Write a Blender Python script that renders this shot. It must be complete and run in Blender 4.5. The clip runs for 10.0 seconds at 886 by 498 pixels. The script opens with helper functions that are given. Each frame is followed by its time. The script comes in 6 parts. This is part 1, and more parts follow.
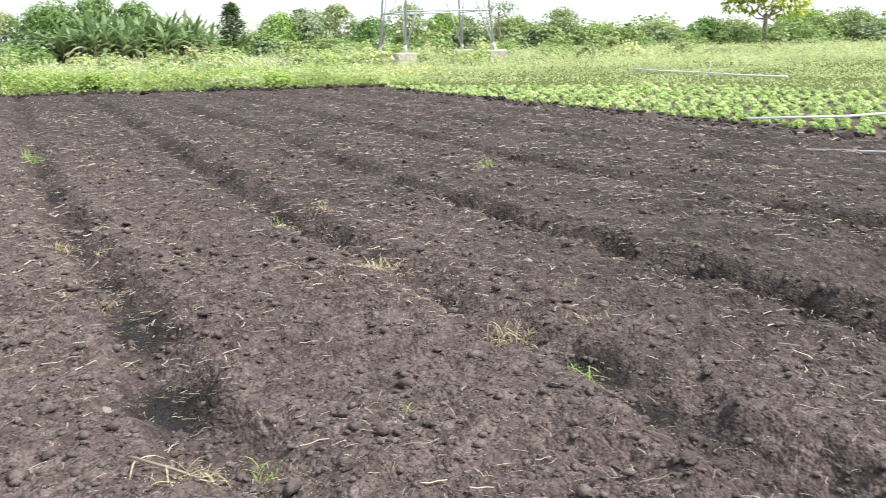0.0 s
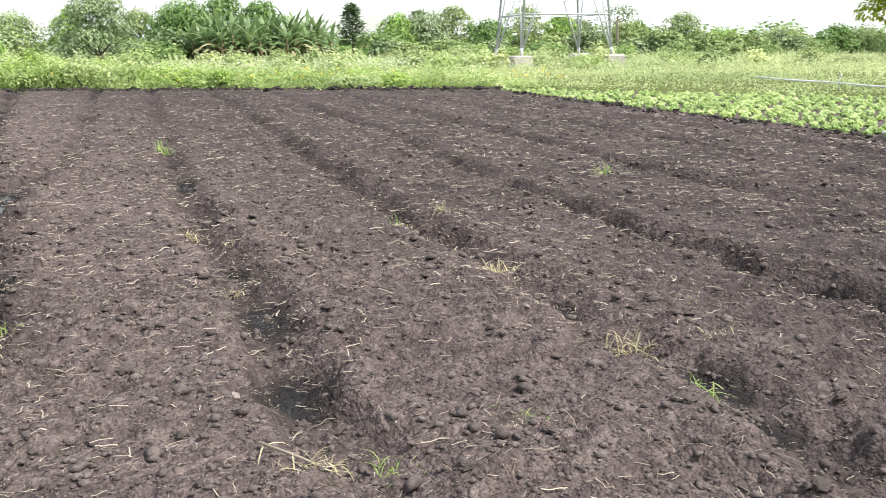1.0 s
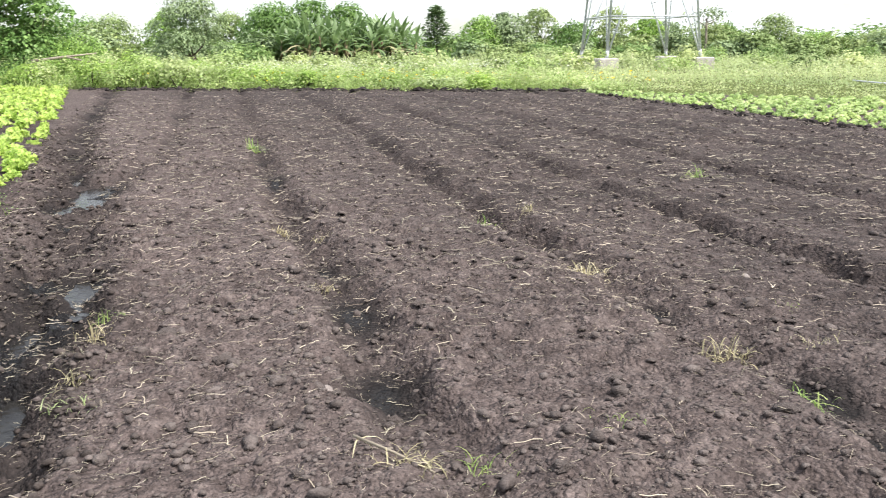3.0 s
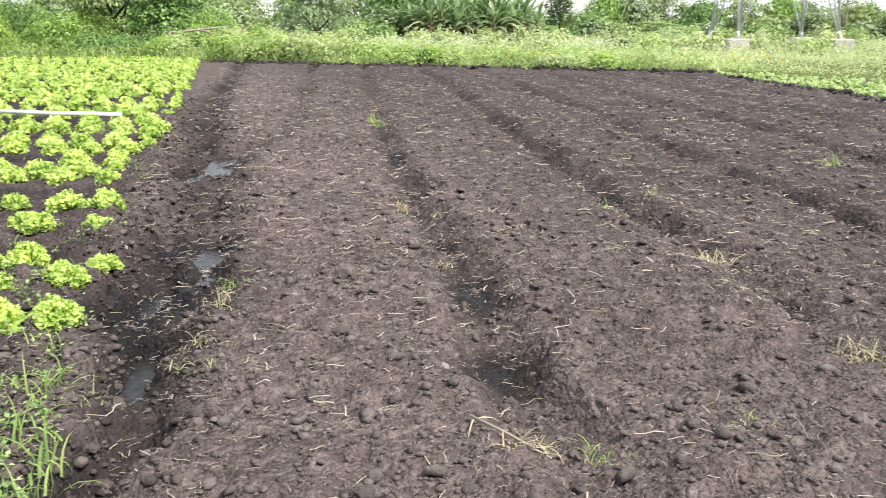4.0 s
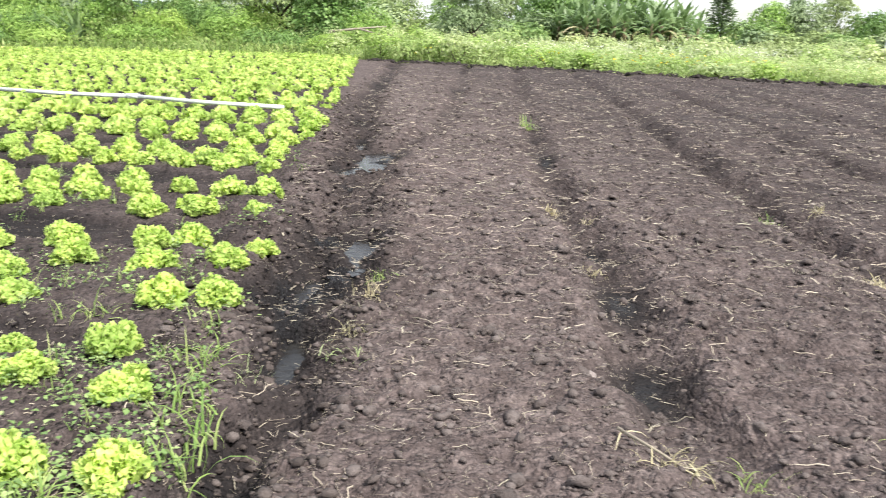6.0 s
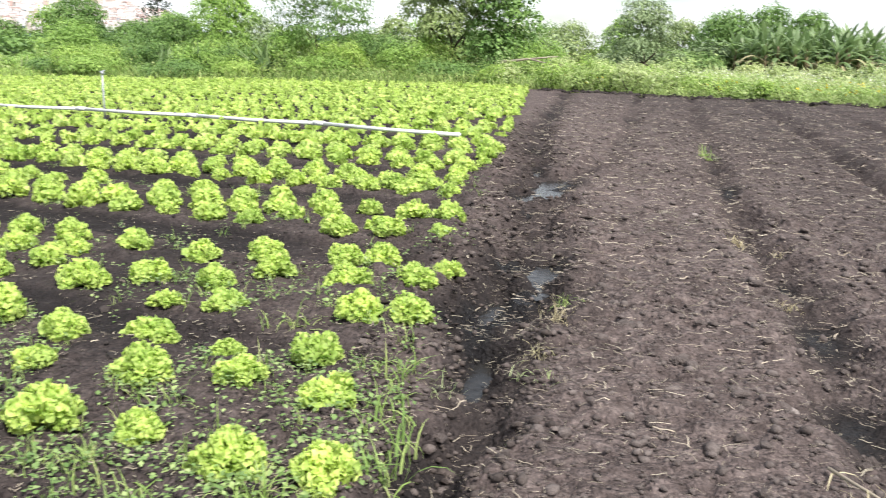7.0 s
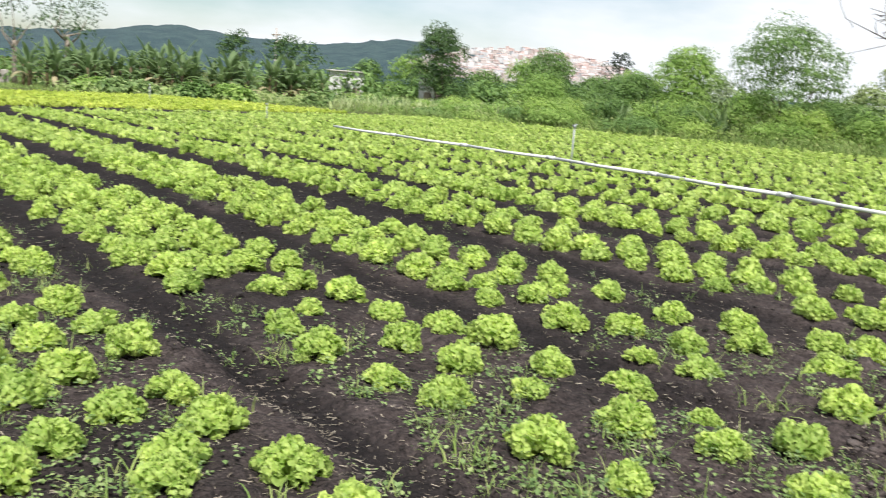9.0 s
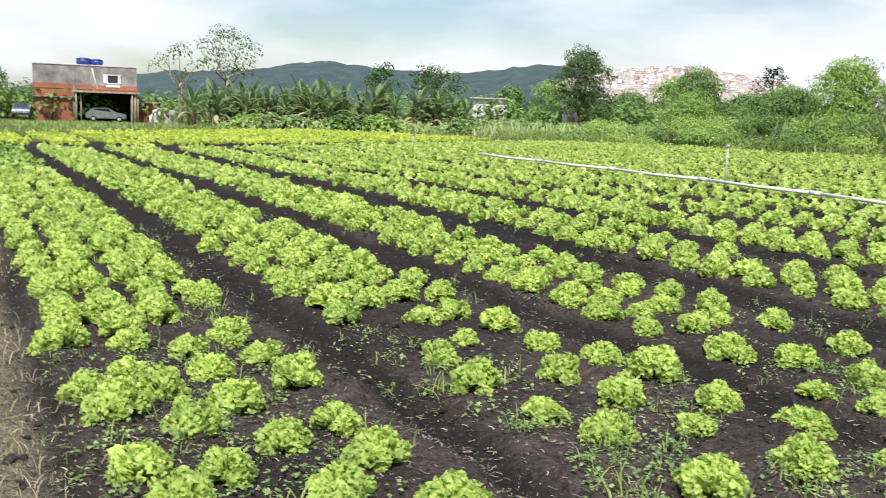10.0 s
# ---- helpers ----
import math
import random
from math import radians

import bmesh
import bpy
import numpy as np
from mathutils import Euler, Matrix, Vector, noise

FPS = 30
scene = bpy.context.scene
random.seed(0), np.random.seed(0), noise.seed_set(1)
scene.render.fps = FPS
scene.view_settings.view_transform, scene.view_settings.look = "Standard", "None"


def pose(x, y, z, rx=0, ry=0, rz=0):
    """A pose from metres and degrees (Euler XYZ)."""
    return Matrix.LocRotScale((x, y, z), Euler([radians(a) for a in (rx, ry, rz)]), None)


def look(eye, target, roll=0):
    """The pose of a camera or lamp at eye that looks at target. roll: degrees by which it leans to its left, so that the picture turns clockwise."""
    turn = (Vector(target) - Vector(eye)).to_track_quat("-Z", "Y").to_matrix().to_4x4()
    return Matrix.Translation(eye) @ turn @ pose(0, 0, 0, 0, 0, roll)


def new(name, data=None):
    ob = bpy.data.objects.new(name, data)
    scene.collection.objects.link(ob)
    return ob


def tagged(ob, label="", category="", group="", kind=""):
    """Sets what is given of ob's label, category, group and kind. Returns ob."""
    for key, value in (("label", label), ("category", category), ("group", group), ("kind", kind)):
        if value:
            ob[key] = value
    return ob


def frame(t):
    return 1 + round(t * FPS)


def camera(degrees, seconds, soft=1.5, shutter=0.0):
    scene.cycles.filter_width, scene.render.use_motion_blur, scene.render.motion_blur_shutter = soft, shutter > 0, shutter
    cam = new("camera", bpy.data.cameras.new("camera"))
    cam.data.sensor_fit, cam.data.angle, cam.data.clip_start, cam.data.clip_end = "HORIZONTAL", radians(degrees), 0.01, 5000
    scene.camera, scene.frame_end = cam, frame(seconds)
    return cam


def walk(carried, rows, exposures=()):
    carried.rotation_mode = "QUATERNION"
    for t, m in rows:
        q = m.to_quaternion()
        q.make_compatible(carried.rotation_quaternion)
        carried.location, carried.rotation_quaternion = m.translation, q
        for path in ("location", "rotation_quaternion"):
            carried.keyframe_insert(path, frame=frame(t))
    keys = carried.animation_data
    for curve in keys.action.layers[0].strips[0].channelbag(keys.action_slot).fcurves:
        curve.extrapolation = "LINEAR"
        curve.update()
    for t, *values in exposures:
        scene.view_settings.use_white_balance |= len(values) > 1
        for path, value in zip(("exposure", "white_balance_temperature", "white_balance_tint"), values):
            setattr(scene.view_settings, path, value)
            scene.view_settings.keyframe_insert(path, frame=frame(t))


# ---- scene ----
# ---- camera ----
cam = camera(53.03, 10.0, soft=1.0, shutter=0.36)
PATH = [  # seconds, eye, tilt, lean, turn
    (0.0, 0.000, -0.000, 1.582, 76.58, -1.75, -25.16),
    (0.5, -0.048, 0.020, 1.587, 76.80, -1.01, -21.27),
    (1.0, -0.087, 0.024, 1.592, 76.88, -0.73, -18.17),
    (1.5, -0.105, 0.029, 1.592, 77.31, -0.52, -16.77),
    (2.0, -0.124, 0.014, 1.594, 77.52, -0.19, -16.20),
    (2.2, -0.127, 0.010, 1.593, 77.60, -0.35, -16.00),
    (3.5, -0.174, 0.114, 1.555, 76.46, -0.30, -9.47),
    (4.0, -0.191, 0.131, 1.558, 75.73, 0.08, -5.53),
    (4.5, -0.208, 0.136, 1.557, 75.34, -0.25, -3.27),
    (5.0, -0.217, 0.136, 1.559, 75.71, 0.20, -2.58),
    (5.2, -0.214, 0.134, 1.558, 75.86, 0.36, -2.01),
    (6.3, -0.287, 0.193, 1.518, 75.88, 1.43, 6.90),
    (6.5, -0.317, 0.192, 1.512, 76.19, 1.08, 9.15),
    (7.0, -0.401, 0.104, 1.507, 77.49, 1.06, 14.39),
    (7.5, -0.487, -0.010, 1.507, 77.84, 2.18, 19.79),
    (8.0, -0.577, -0.100, 1.518, 78.51, 3.31, 28.02),
    (8.5, -0.631, -0.117, 1.535, 78.89, 3.66, 35.99),
    (9.0, -0.686, -0.118, 1.545, 79.81, 4.54, 41.90),
    (9.5, -0.730, -0.131, 1.549, 80.32, 4.15, 47.70),
    (10.0, -0.764, -0.133, 1.564, 80.89, 2.18, 51.41),
]
rows = [(t, pose(x, y, z, tilt, 0, turn) @ pose(0, 0, 0, 0, 0, lean)) for t, x, y, z, tilt, lean, turn in PATH]
walk(cam, rows, [(0.0, 0.68), (4.5, 0.72), (6.3, 0.78), (7.0, 0.56), (8.0, 0.2), (8.7, 0.10), (10.0, 0.10)])

# ---- world and sun ----
SUN_UP, SUN_TURN = radians(54), radians(128)  # height, and compass turn from +y towards +x
world = bpy.data.worlds.new("sky")
scene.world = world
world.use_nodes = True
wn, wl = world.node_tree.nodes, world.node_tree.links
wn.clear()
w_out = wn.new("ShaderNodeOutputWorld")
w_bg = wn.new("ShaderNodeBackground")
w_sky = wn.new("ShaderNodeTexSky")
w_sky.sky_type, w_sky.sun_disc = "NISHITA", False
w_sky.sun_elevation, w_sky.sun_rotation = SUN_UP, SUN_TURN
w_co = wn.new("ShaderNodeTexCoord")
w_map = wn.new("ShaderNodeMapping")
w_map.inputs["Scale"].default_value = (1.6, 1.6, 5.0)
w_noise = wn.new("ShaderNodeTexNoise")
w_noise.inputs["Scale"].default_value, w_noise.inputs["Detail"].default_value = 1.6, 6.0
w_ramp = wn.new("ShaderNodeValToRGB")
w_ramp.color_ramp.elements[0].position, w_ramp.color_ramp.elements[1].position = 0.36, 0.56
w_mix = wn.new("ShaderNodeMix")
w_mix.data_type = "RGBA"
w_mix.inputs["B"].default_value = (8.0, 8.3, 8.7, 1)  # sunlit cloud
wl.new(w_co.outputs["Generated"], w_map.inputs["Vector"])
wl.new(w_map.outputs["Vector"], w_noise.inputs["Vector"])
wl.new(w_noise.outputs["Fac"], w_ramp.inputs["Fac"])
wl.new(w_ramp.outputs["Color"], w_mix.inputs["Factor"])
wl.new(w_sky.outputs["Color"], w_mix.inputs["A"])
wl.new(w_mix.outputs["Result"], w_bg.inputs["Color"])
wl.new(w_bg.outputs["Background"], w_out.inputs["Surface"])
w_bg.inputs["Strength"].default_value = 0.12
sun = new("sun", bpy.data.lights.new("sun", "SUN"))
sun.data.energy, sun.data.angle, sun.data.color = 5.0, radians(2.0), (1.0, 0.96, 0.9)
sun_way = Vector((math.sin(SUN_TURN) * math.cos(SUN_UP), math.cos(SUN_TURN) * math.cos(SUN_UP), math.sin(SUN_UP)))
sun.matrix_world = look(sun_way * 100, (0, 0, 0))


# ---- materials ----
def material(name):
    m = bpy.data.materials.new(name)
    m.use_nodes = True
    nt = m.node_tree
    nt.nodes.clear()
    out = nt.nodes.new("ShaderNodeOutputMaterial")
    bsdf = nt.nodes.new("ShaderNodeBsdfPrincipled")
    nt.links.new(bsdf.outputs["BSDF"], out.inputs["Surface"])
    return m, nt, bsdf, out


def noise_node(nt, scale, detail=4.0, rough=0.55, source=None):
    n = nt.nodes.new("ShaderNodeTexNoise")
    n.inputs["Scale"].default_value, n.inputs["Detail"].default_value, n.inputs["Roughness"].default_value = scale, detail, rough
    if source is None:
        source = nt.nodes.new("ShaderNodeTexCoord").outputs["Object"]
    nt.links.new(source, n.inputs["Vector"])
    return n


def ramp_node(nt, source, stops):
    r = nt.nodes.new("ShaderNodeValToRGB")
    el = r.color_ramp.elements
    while len(el) < len(stops):
        el.new(0.5)
    for e, (p, c) in zip(el, stops):
        e.position, e.color = p, (*c, 1)
    nt.links.new(source, r.inputs["Fac"])
    return r


def mix_node(nt, kind, factor, a, b):
    m = nt.nodes.new("ShaderNodeMix")
    m.data_type, m.blend_type = "RGBA", kind
    for key, value in (("Factor", factor), ("A", a), ("B", b)):
        if isinstance(value, (int, float)):
            m.inputs[key].default_value = value
        elif isinstance(value, tuple):
            m.inputs[key].default_value = (*value, 1)
        else:
            nt.links.new(value, m.inputs[key])
    return m.outputs["Result"]


def bump_node(nt, bsdf, height, strength, distance):
    b = nt.nodes.new("ShaderNodeBump")
    b.inputs["Strength"].default_value, b.inputs["Distance"].default_value = strength, distance
    nt.links.new(height, b.inputs["Height"])
    nt.links.new(b.outputs["Normal"], bsdf.inputs["Normal"])


def plain(name, c1, c2, scale=8.0, rough=0.6, metal=0.0, bump=0.2, depth=0.01):
    """Two-tone noisy surface with a fine relief."""
    m, nt, bsdf, out = material(name)
    big = noise_node(nt, scale, 5.0, 0.6)
    fine = noise_node(nt, scale * 9, 3.0, 0.6)
    col = ramp_node(nt, big.outputs["Fac"], [(0.35, c1), (0.65, c2)])
    tint = ramp_node(nt, fine.outputs["Fac"], [(0.3, (0.75, 0.75, 0.75)), (0.7, (1.1, 1.1, 1.1))])
    nt.links.new(mix_node(nt, "MULTIPLY", 1.0, col.outputs["Color"], tint.outputs["Color"]), bsdf.inputs["Base Color"])
    bsdf.inputs["Roughness"].default_value, bsdf.inputs["Metallic"].default_value = rough, metal
    bump_node(nt, bsdf, fine.outputs["Fac"], bump, depth)
    return m


def leafy(name, stops, rough=0.5, through_light=0.35, scale=0.6, sheen=0.3, crinkle=0.0):
    """Foliage: colour varies leaf by leaf and in larger patches; light passes through."""
    m, nt, bsdf, out = material(name)
    geo = nt.nodes.new("ShaderNodeNewGeometry")
    per = ramp_node(nt, geo.outputs["Random Per Island"], stops)
    patch = noise_node(nt, scale, 3.0, 0.6, geo.outputs["Position"])
    tint = ramp_node(nt, patch.outputs["Fac"], [(0.3, (0.72, 0.78, 0.7)), (0.7, (1.15, 1.1, 1.05))])
    col = mix_node(nt, "MULTIPLY", 1.0, per.outputs["Color"], tint.outputs["Color"])
    if crinkle:
        small = noise_node(nt, crinkle, 3.0, 0.6, geo.outputs["Position"])
        vein = ramp_node(nt, small.outputs["Fac"], [(0.3, (0.62, 0.74, 0.55)), (0.7, (1.22, 1.16, 1.3))])
        col = mix_node(nt, "MULTIPLY", 1.0, col, vein.outputs["Color"])
        bump_node(nt, bsdf, small.outputs["Fac"], 0.5, 0.01)
    nt.links.new(col, bsdf.inputs["Base Color"])
    bsdf.inputs["Roughness"].default_value = rough
    bsdf.inputs["Specular IOR Level"].default_value = sheen
    tr = nt.nodes.new("ShaderNodeBsdfTranslucent")
    nt.links.new(col, tr.inputs["Color"])
    mx = nt.nodes.new("ShaderNodeMixShader")
    mx.inputs["Fac"].default_value = through_light
    nt.links.new(bsdf.outputs["BSDF"], mx.inputs[1])
    nt.links.new(tr.outputs["BSDF"], mx.inputs[2])
    nt.links.new(mx.outputs["Shader"], out.inputs["Surface"])
    return m


def soil_material():
    """Dark peaty soil, sodden in the mud and ditch, blackened in furrows and between lettuces, turning to grass and
    straw litter off the beds.
    """
    m, nt, bsdf, out = material("soil")
    co = nt.nodes.new("ShaderNodeTexCoord").outputs["Object"]
    big, mid, fine = noise_node(nt, 0.7, 4, 0.6, co), noise_node(nt, 9.0, 6, 0.65, co), noise_node(nt, 70.0, 4, 0.7, co)
    dry = ramp_node(nt, mid.outputs["Fac"], [(0.28, (0.061, 0.048, 0.045)), (0.5, (0.110, 0.088, 0.083)), (0.72, (0.172, 0.142, 0.133))])
    shade = ramp_node(nt, big.outputs["Fac"], [(0.3, (0.8, 0.78, 0.78)), (0.7, (1.12, 1.1, 1.1))])
    speck = ramp_node(nt, fine.outputs["Fac"], [(0.3, (0.68, 0.68, 0.68)), (0.55, (1.0, 1.0, 1.0)), (0.75, (1.35, 1.32, 1.3))])
    c = mix_node(nt, "MULTIPLY", 1.0, dry.outputs["Color"], shade.outputs["Color"])
    c = mix_node(nt, "MULTIPLY", 1.0, c, speck.outputs["Color"])
    crumbs = []
    for scale, low, high in ((24.0, 0.86, 1.14), (62.0, 0.76, 1.24)):
        cell = nt.nodes.new("ShaderNodeTexVoronoi")
        cell.inputs["Scale"].default_value = scale
        bent = mix_node(nt, "ADD", 0.02, co, mid.outputs["Color"])
        nt.links.new(bent, cell.inputs["Vector"])
        tone = ramp_node(nt, cell.outputs["Color"], [(0.2, (low, low, low)), (0.8, (high, high, high))])
        c = mix_node(nt, "MULTIPLY", 1.0, c, tone.outputs["Color"])
        crumbs.append(cell)
    wet_dark = nt.nodes.new("ShaderNodeAttribute")
    wet_dark.attribute_name = "wet_dark"
    c = mix_node(nt, "MIX", wet_dark.outputs["Fac"], c, (0.012, 0.011, 0.0115))
    turf = nt.nodes.new("ShaderNodeAttribute")
    turf.attribute_name = "turf"
    green = ramp_node(nt, mid.outputs["Fac"], [(0.3, (0.035, 0.05, 0.014)), (0.5, (0.09, 0.12, 0.03)), (0.7, (0.2, 0.19, 0.08))])
    c = mix_node(nt, "MIX", turf.outputs["Fac"], c, green.outputs["Color"])
    litter = nt.nodes.new("ShaderNodeAttribute")
    litter.attribute_name = "litter"
    hay = ramp_node(nt, fine.outputs["Fac"], [(0.42, (0.085, 0.078, 0.055)), (0.6, (0.29, 0.27, 0.18))])
    c = mix_node(nt, "MIX", litter.outputs["Fac"], c, hay.outputs["Color"])
    nt.links.new(c, bsdf.inputs["Base Color"])
    bsdf.inputs["Specular IOR Level"].default_value = 0.14
    r = nt.nodes.new("ShaderNodeMapRange")
    r.inputs["From Min"].default_value, r.inputs["To Min"].default_value, r.inputs["To Max"].default_value = 0.92, 0.97, 0.25
    nt.links.new(wet_dark.outputs["Fac"], r.inputs["Value"])
    nt.links.new(r.outputs["Result"], bsdf.inputs["Roughness"])
    both = nt.nodes.new("ShaderNodeMath")
    both.operation = "MULTIPLY_ADD"
    both.inputs[1].default_value = 0.16
    nt.links.new(fine.outputs["Fac"], both.inputs[0])
    nt.links.new(mid.outputs["Fac"], both.inputs[2])
    level = both.outputs[0]
    for cell, amount in zip(crumbs, (-0.6, -0.3)):
        add = nt.nodes.new("ShaderNodeMath")
        add.operation = "MULTIPLY_ADD"
        add.inputs[1].default_value = amount
        nt.links.new(cell.outputs["Distance"], add.inputs[0])
        nt.links.new(level, add.inputs[2])
        level = add.outputs[0]
    bump_node(nt, bsdf, level, 1.0, 0.042)
    return m


def water_material():
    m, nt, bsdf, out = material("ditch_water")
    bsdf.inputs["Base Color"].default_value = (0.02, 0.019, 0.018, 1)
    bsdf.inputs["Roughness"].default_value = 0.16
    bsdf.inputs["Specular IOR Level"].default_value = 0.2
    bsdf.inputs["IOR"].default_value = 1.33
    bump_node(nt, bsdf, noise_node(nt, 14.0, 3).outputs["Fac"], 0.35, 0.02)
    return m


def brick_material(name, c1, c2, mortar, scale):
    m, nt, bsdf, out = material(name)
    co = nt.nodes.new("ShaderNodeTexCoord").outputs["Object"]
    turn = nt.nodes.new("ShaderNodeMapping")
    turn.inputs["Rotation"].default_value = (radians(90), 0, 0)
    nt.links.new(co, turn.inputs["Vector"])
    b = nt.nodes.new("ShaderNodeTexBrick")
    b.inputs["Scale"].default_value = scale
    b.inputs["Color1"].default_value, b.inputs["Color2"].default_value, b.inputs["Mortar"].default_value = (*c1, 1), (*c2, 1), (*mortar, 1)
    b.inputs["Mortar Size"].default_value = 0.03
    nt.links.new(turn.outputs["Vector"], b.inputs["Vector"])
    stain = ramp_node(nt, noise_node(nt, 0.8, 6, 0.65, co).outputs["Fac"], [(0.3, (0.55, 0.55, 0.55)), (0.65, (1.05, 1.05, 1.05))])
    nt.links.new(mix_node(nt, "MULTIPLY", 1.0, b.outputs["Color"], stain.outputs["Color"]), bsdf.inputs["Base Color"])
    bsdf.inputs["Roughness"].default_value = 0.9
    bump_node(nt, bsdf, b.outputs["Fac"], 0.4, 0.01)
    return m


MAT = {}
MAT["soil"] = soil_material()
MAT["water"] = water_material()
MAT["clod"] = plain("clod_soil", (0.066, 0.053, 0.049), (0.160, 0.133, 0.124), 14.0, 0.95, 0, 0.7, 0.012)
MAT["black_soil"] = plain("black_soil", (0.022, 0.019, 0.018), (0.06, 0.05, 0.047), 12.0, 0.95, 0, 0.7, 0.012)
MAT["ditch_clod"] = plain("ditch_clod_soil", (0.034, 0.027, 0.025), (0.105, 0.085, 0.077), 9.0, 0.9, 0, 0.7, 0.012)
for key in ("clod", "black_soil", "ditch_clod"):
    MAT[key].node_tree.nodes["Principled BSDF"].inputs["Specular IOR Level"].default_value = 0.2
MAT["stone"] = plain("pale_stone", (0.14, 0.115, 0.105), (0.27, 0.23, 0.215), 18.0, 0.8)
MAT["straw"] = leafy("straw", [(0.0, (0.15, 0.12, 0.10)), (0.5, (0.30, 0.255, 0.21)), (1.0, (0.52, 0.455, 0.38))], 0.7, 0.15, 1.0)
MAT["lettuce"] = leafy("lettuce_leaf", [(0.0, (0.52, 0.68, 0.17)), (0.5, (0.62, 0.76, 0.22)), (1.0, (0.72, 0.84, 0.30))], 0.45, 0.5, 3.0, 0.3, 32.0)
MAT["lettuce_outer"] = leafy("lettuce_outer_leaf", [(0.0, (0.36, 0.52, 0.13)), (0.6, (0.48, 0.63, 0.18)), (1.0, (0.58, 0.71, 0.25))], 0.48, 0.48, 3.0, 0.3, 32.0)
MAT["lettuce_far"] = leafy("young_lettuce_leaf", [(0.0, (0.56, 0.68, 0.12)), (1.0, (0.70, 0.80, 0.19))], 0.48, 0.5, 0.4)
MAT["cabbage"] = leafy("seedling_leaf", [(0.0, (0.40, 0.54, 0.20)), (0.5, (0.50, 0.63, 0.27)), (1.0, (0.60, 0.71, 0.36))], 0.45, 0.45, 0.6)
MAT["weed"] = leafy("weed_leaf", [(0.0, (0.15, 0.25, 0.085)), (0.6, (0.26, 0.38, 0.14)), (1.0, (0.41, 0.51, 0.23))], 0.5, 0.35, 1.5)
MAT["grass"] = leafy("grass_blade", [(0.0, (0.184, 0.299, 0.081)), (0.6, (0.31, 0.425, 0.127)), (1.0, (0.46, 0.517, 0.218))], 0.5, 0.4, 0.25)
MAT["bright_weed"] = leafy("bright_weed_leaf", [(0.0, (0.275, 0.425, 0.1)), (0.5, (0.362, 0.512, 0.138)), (1.0, (0.475, 0.6, 0.188))], 0.5, 0.4, 0.5)
MAT["verge_herb"] = leafy("verge_herb_leaf", [(0.0, (0.33, 0.45, 0.15)), (0.5, (0.40, 0.52, 0.20)), (0.85, (0.46, 0.56, 0.25)), (1.0, (0.54, 0.57, 0.31))], 0.55, 0.4, 0.3)
MAT["meadow"] = leafy("meadow_blade", [(0.0, (0.45, 0.53, 0.25)), (0.5, (0.52, 0.60, 0.31)), (0.85, (0.57, 0.64, 0.36)), (1.0, (0.63, 0.63, 0.42))], 0.55, 0.45, 0.12)
MAT["dry_grass"] = leafy("dry_grass", [(0.0, (0.30, 0.26, 0.16)), (0.6, (0.50, 0.44, 0.28)), (1.0, (0.66, 0.59, 0.42))], 0.65, 0.35, 0.8)
MAT["leaf_mid"] = leafy("tree_leaf", [(0.0, (0.128, 0.225, 0.068)), (0.5, (0.18, 0.3, 0.09)), (1.0, (0.255, 0.39, 0.128))], 0.5, 0.3, 0.35)
MAT["leaf_light"] = leafy("light_tree_leaf", [(0.0, (0.21, 0.35, 0.084)), (0.5, (0.294, 0.448, 0.119)), (1.0, (0.406, 0.56, 0.168))], 0.5, 0.35, 0.35)
MAT["leaf_yellow"] = leafy("yellowing_tree_leaf", [(0.0, (0.30, 0.38, 0.03)), (0.5, (0.45, 0.52, 0.05)), (1.0, (0.62, 0.62, 0.09))], 0.5, 0.35, 0.35)
MAT["leaf_dark"] = leafy("dark_tree_leaf", [(0.0, (0.056, 0.112, 0.042)), (0.6, (0.091, 0.168, 0.056)), (1.0, (0.14, 0.224, 0.077))], 0.5, 0.25, 0.35)
MAT["needle"] = leafy("needle_leaf", [(0.0, (0.05, 0.075, 0.055)), (1.0, (0.12, 0.16, 0.11))], 0.6, 0.15, 0.35)
# far_leaf and olive_leaf carry the distance haze of the far trees in their colour
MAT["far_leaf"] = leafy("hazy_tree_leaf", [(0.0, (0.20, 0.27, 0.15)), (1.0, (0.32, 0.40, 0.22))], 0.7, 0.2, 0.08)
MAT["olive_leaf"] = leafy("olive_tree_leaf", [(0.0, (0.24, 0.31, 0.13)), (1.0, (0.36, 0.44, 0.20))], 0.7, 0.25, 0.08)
MAT["banana"] = leafy("banana_leaf", [(0.0, (0.10, 0.17, 0.07)), (0.6, (0.19, 0.28, 0.12)), (1.0, (0.34, 0.43, 0.21))], 0.5, 0.4, 0.5, 0.5)
MAT["flower"] = leafy("yellow_petal", [(0.0, (0.75, 0.5, 0.02)), (1.0, (0.85, 0.68, 0.06))], 0.6, 0.3)
MAT["white_flower"] = leafy("white_petal", [(0.0, (0.6, 0.64, 0.5)), (1.0, (0.8, 0.82, 0.7))], 0.6, 0.3)
MAT["bark"] = plain("bark", (0.05, 0.038, 0.028), (0.13, 0.10, 0.075), 4.0, 0.9, 0, 0.8, 0.04)
MAT["pale_bark"] = plain("pale_bark", (0.22, 0.18, 0.14), (0.38, 0.33, 0.27), 4.0, 0.85, 0, 0.5, 0.02)
MAT["banana_stem"] = plain("banana_stem", (0.10, 0.06, 0.04), (0.24, 0.20, 0.10), 3.0, 0.7)
MAT["pipe"] = plain("white_pipe", (0.68, 0.69, 0.70), (0.80, 0.80, 0.80), 5.0, 0.35, 0, 0.05)
MAT["grey_pipe"] = plain("grey_pipe", (0.30, 0.32, 0.34), (0.45, 0.47, 0.49), 5.0, 0.4, 0, 0.05)
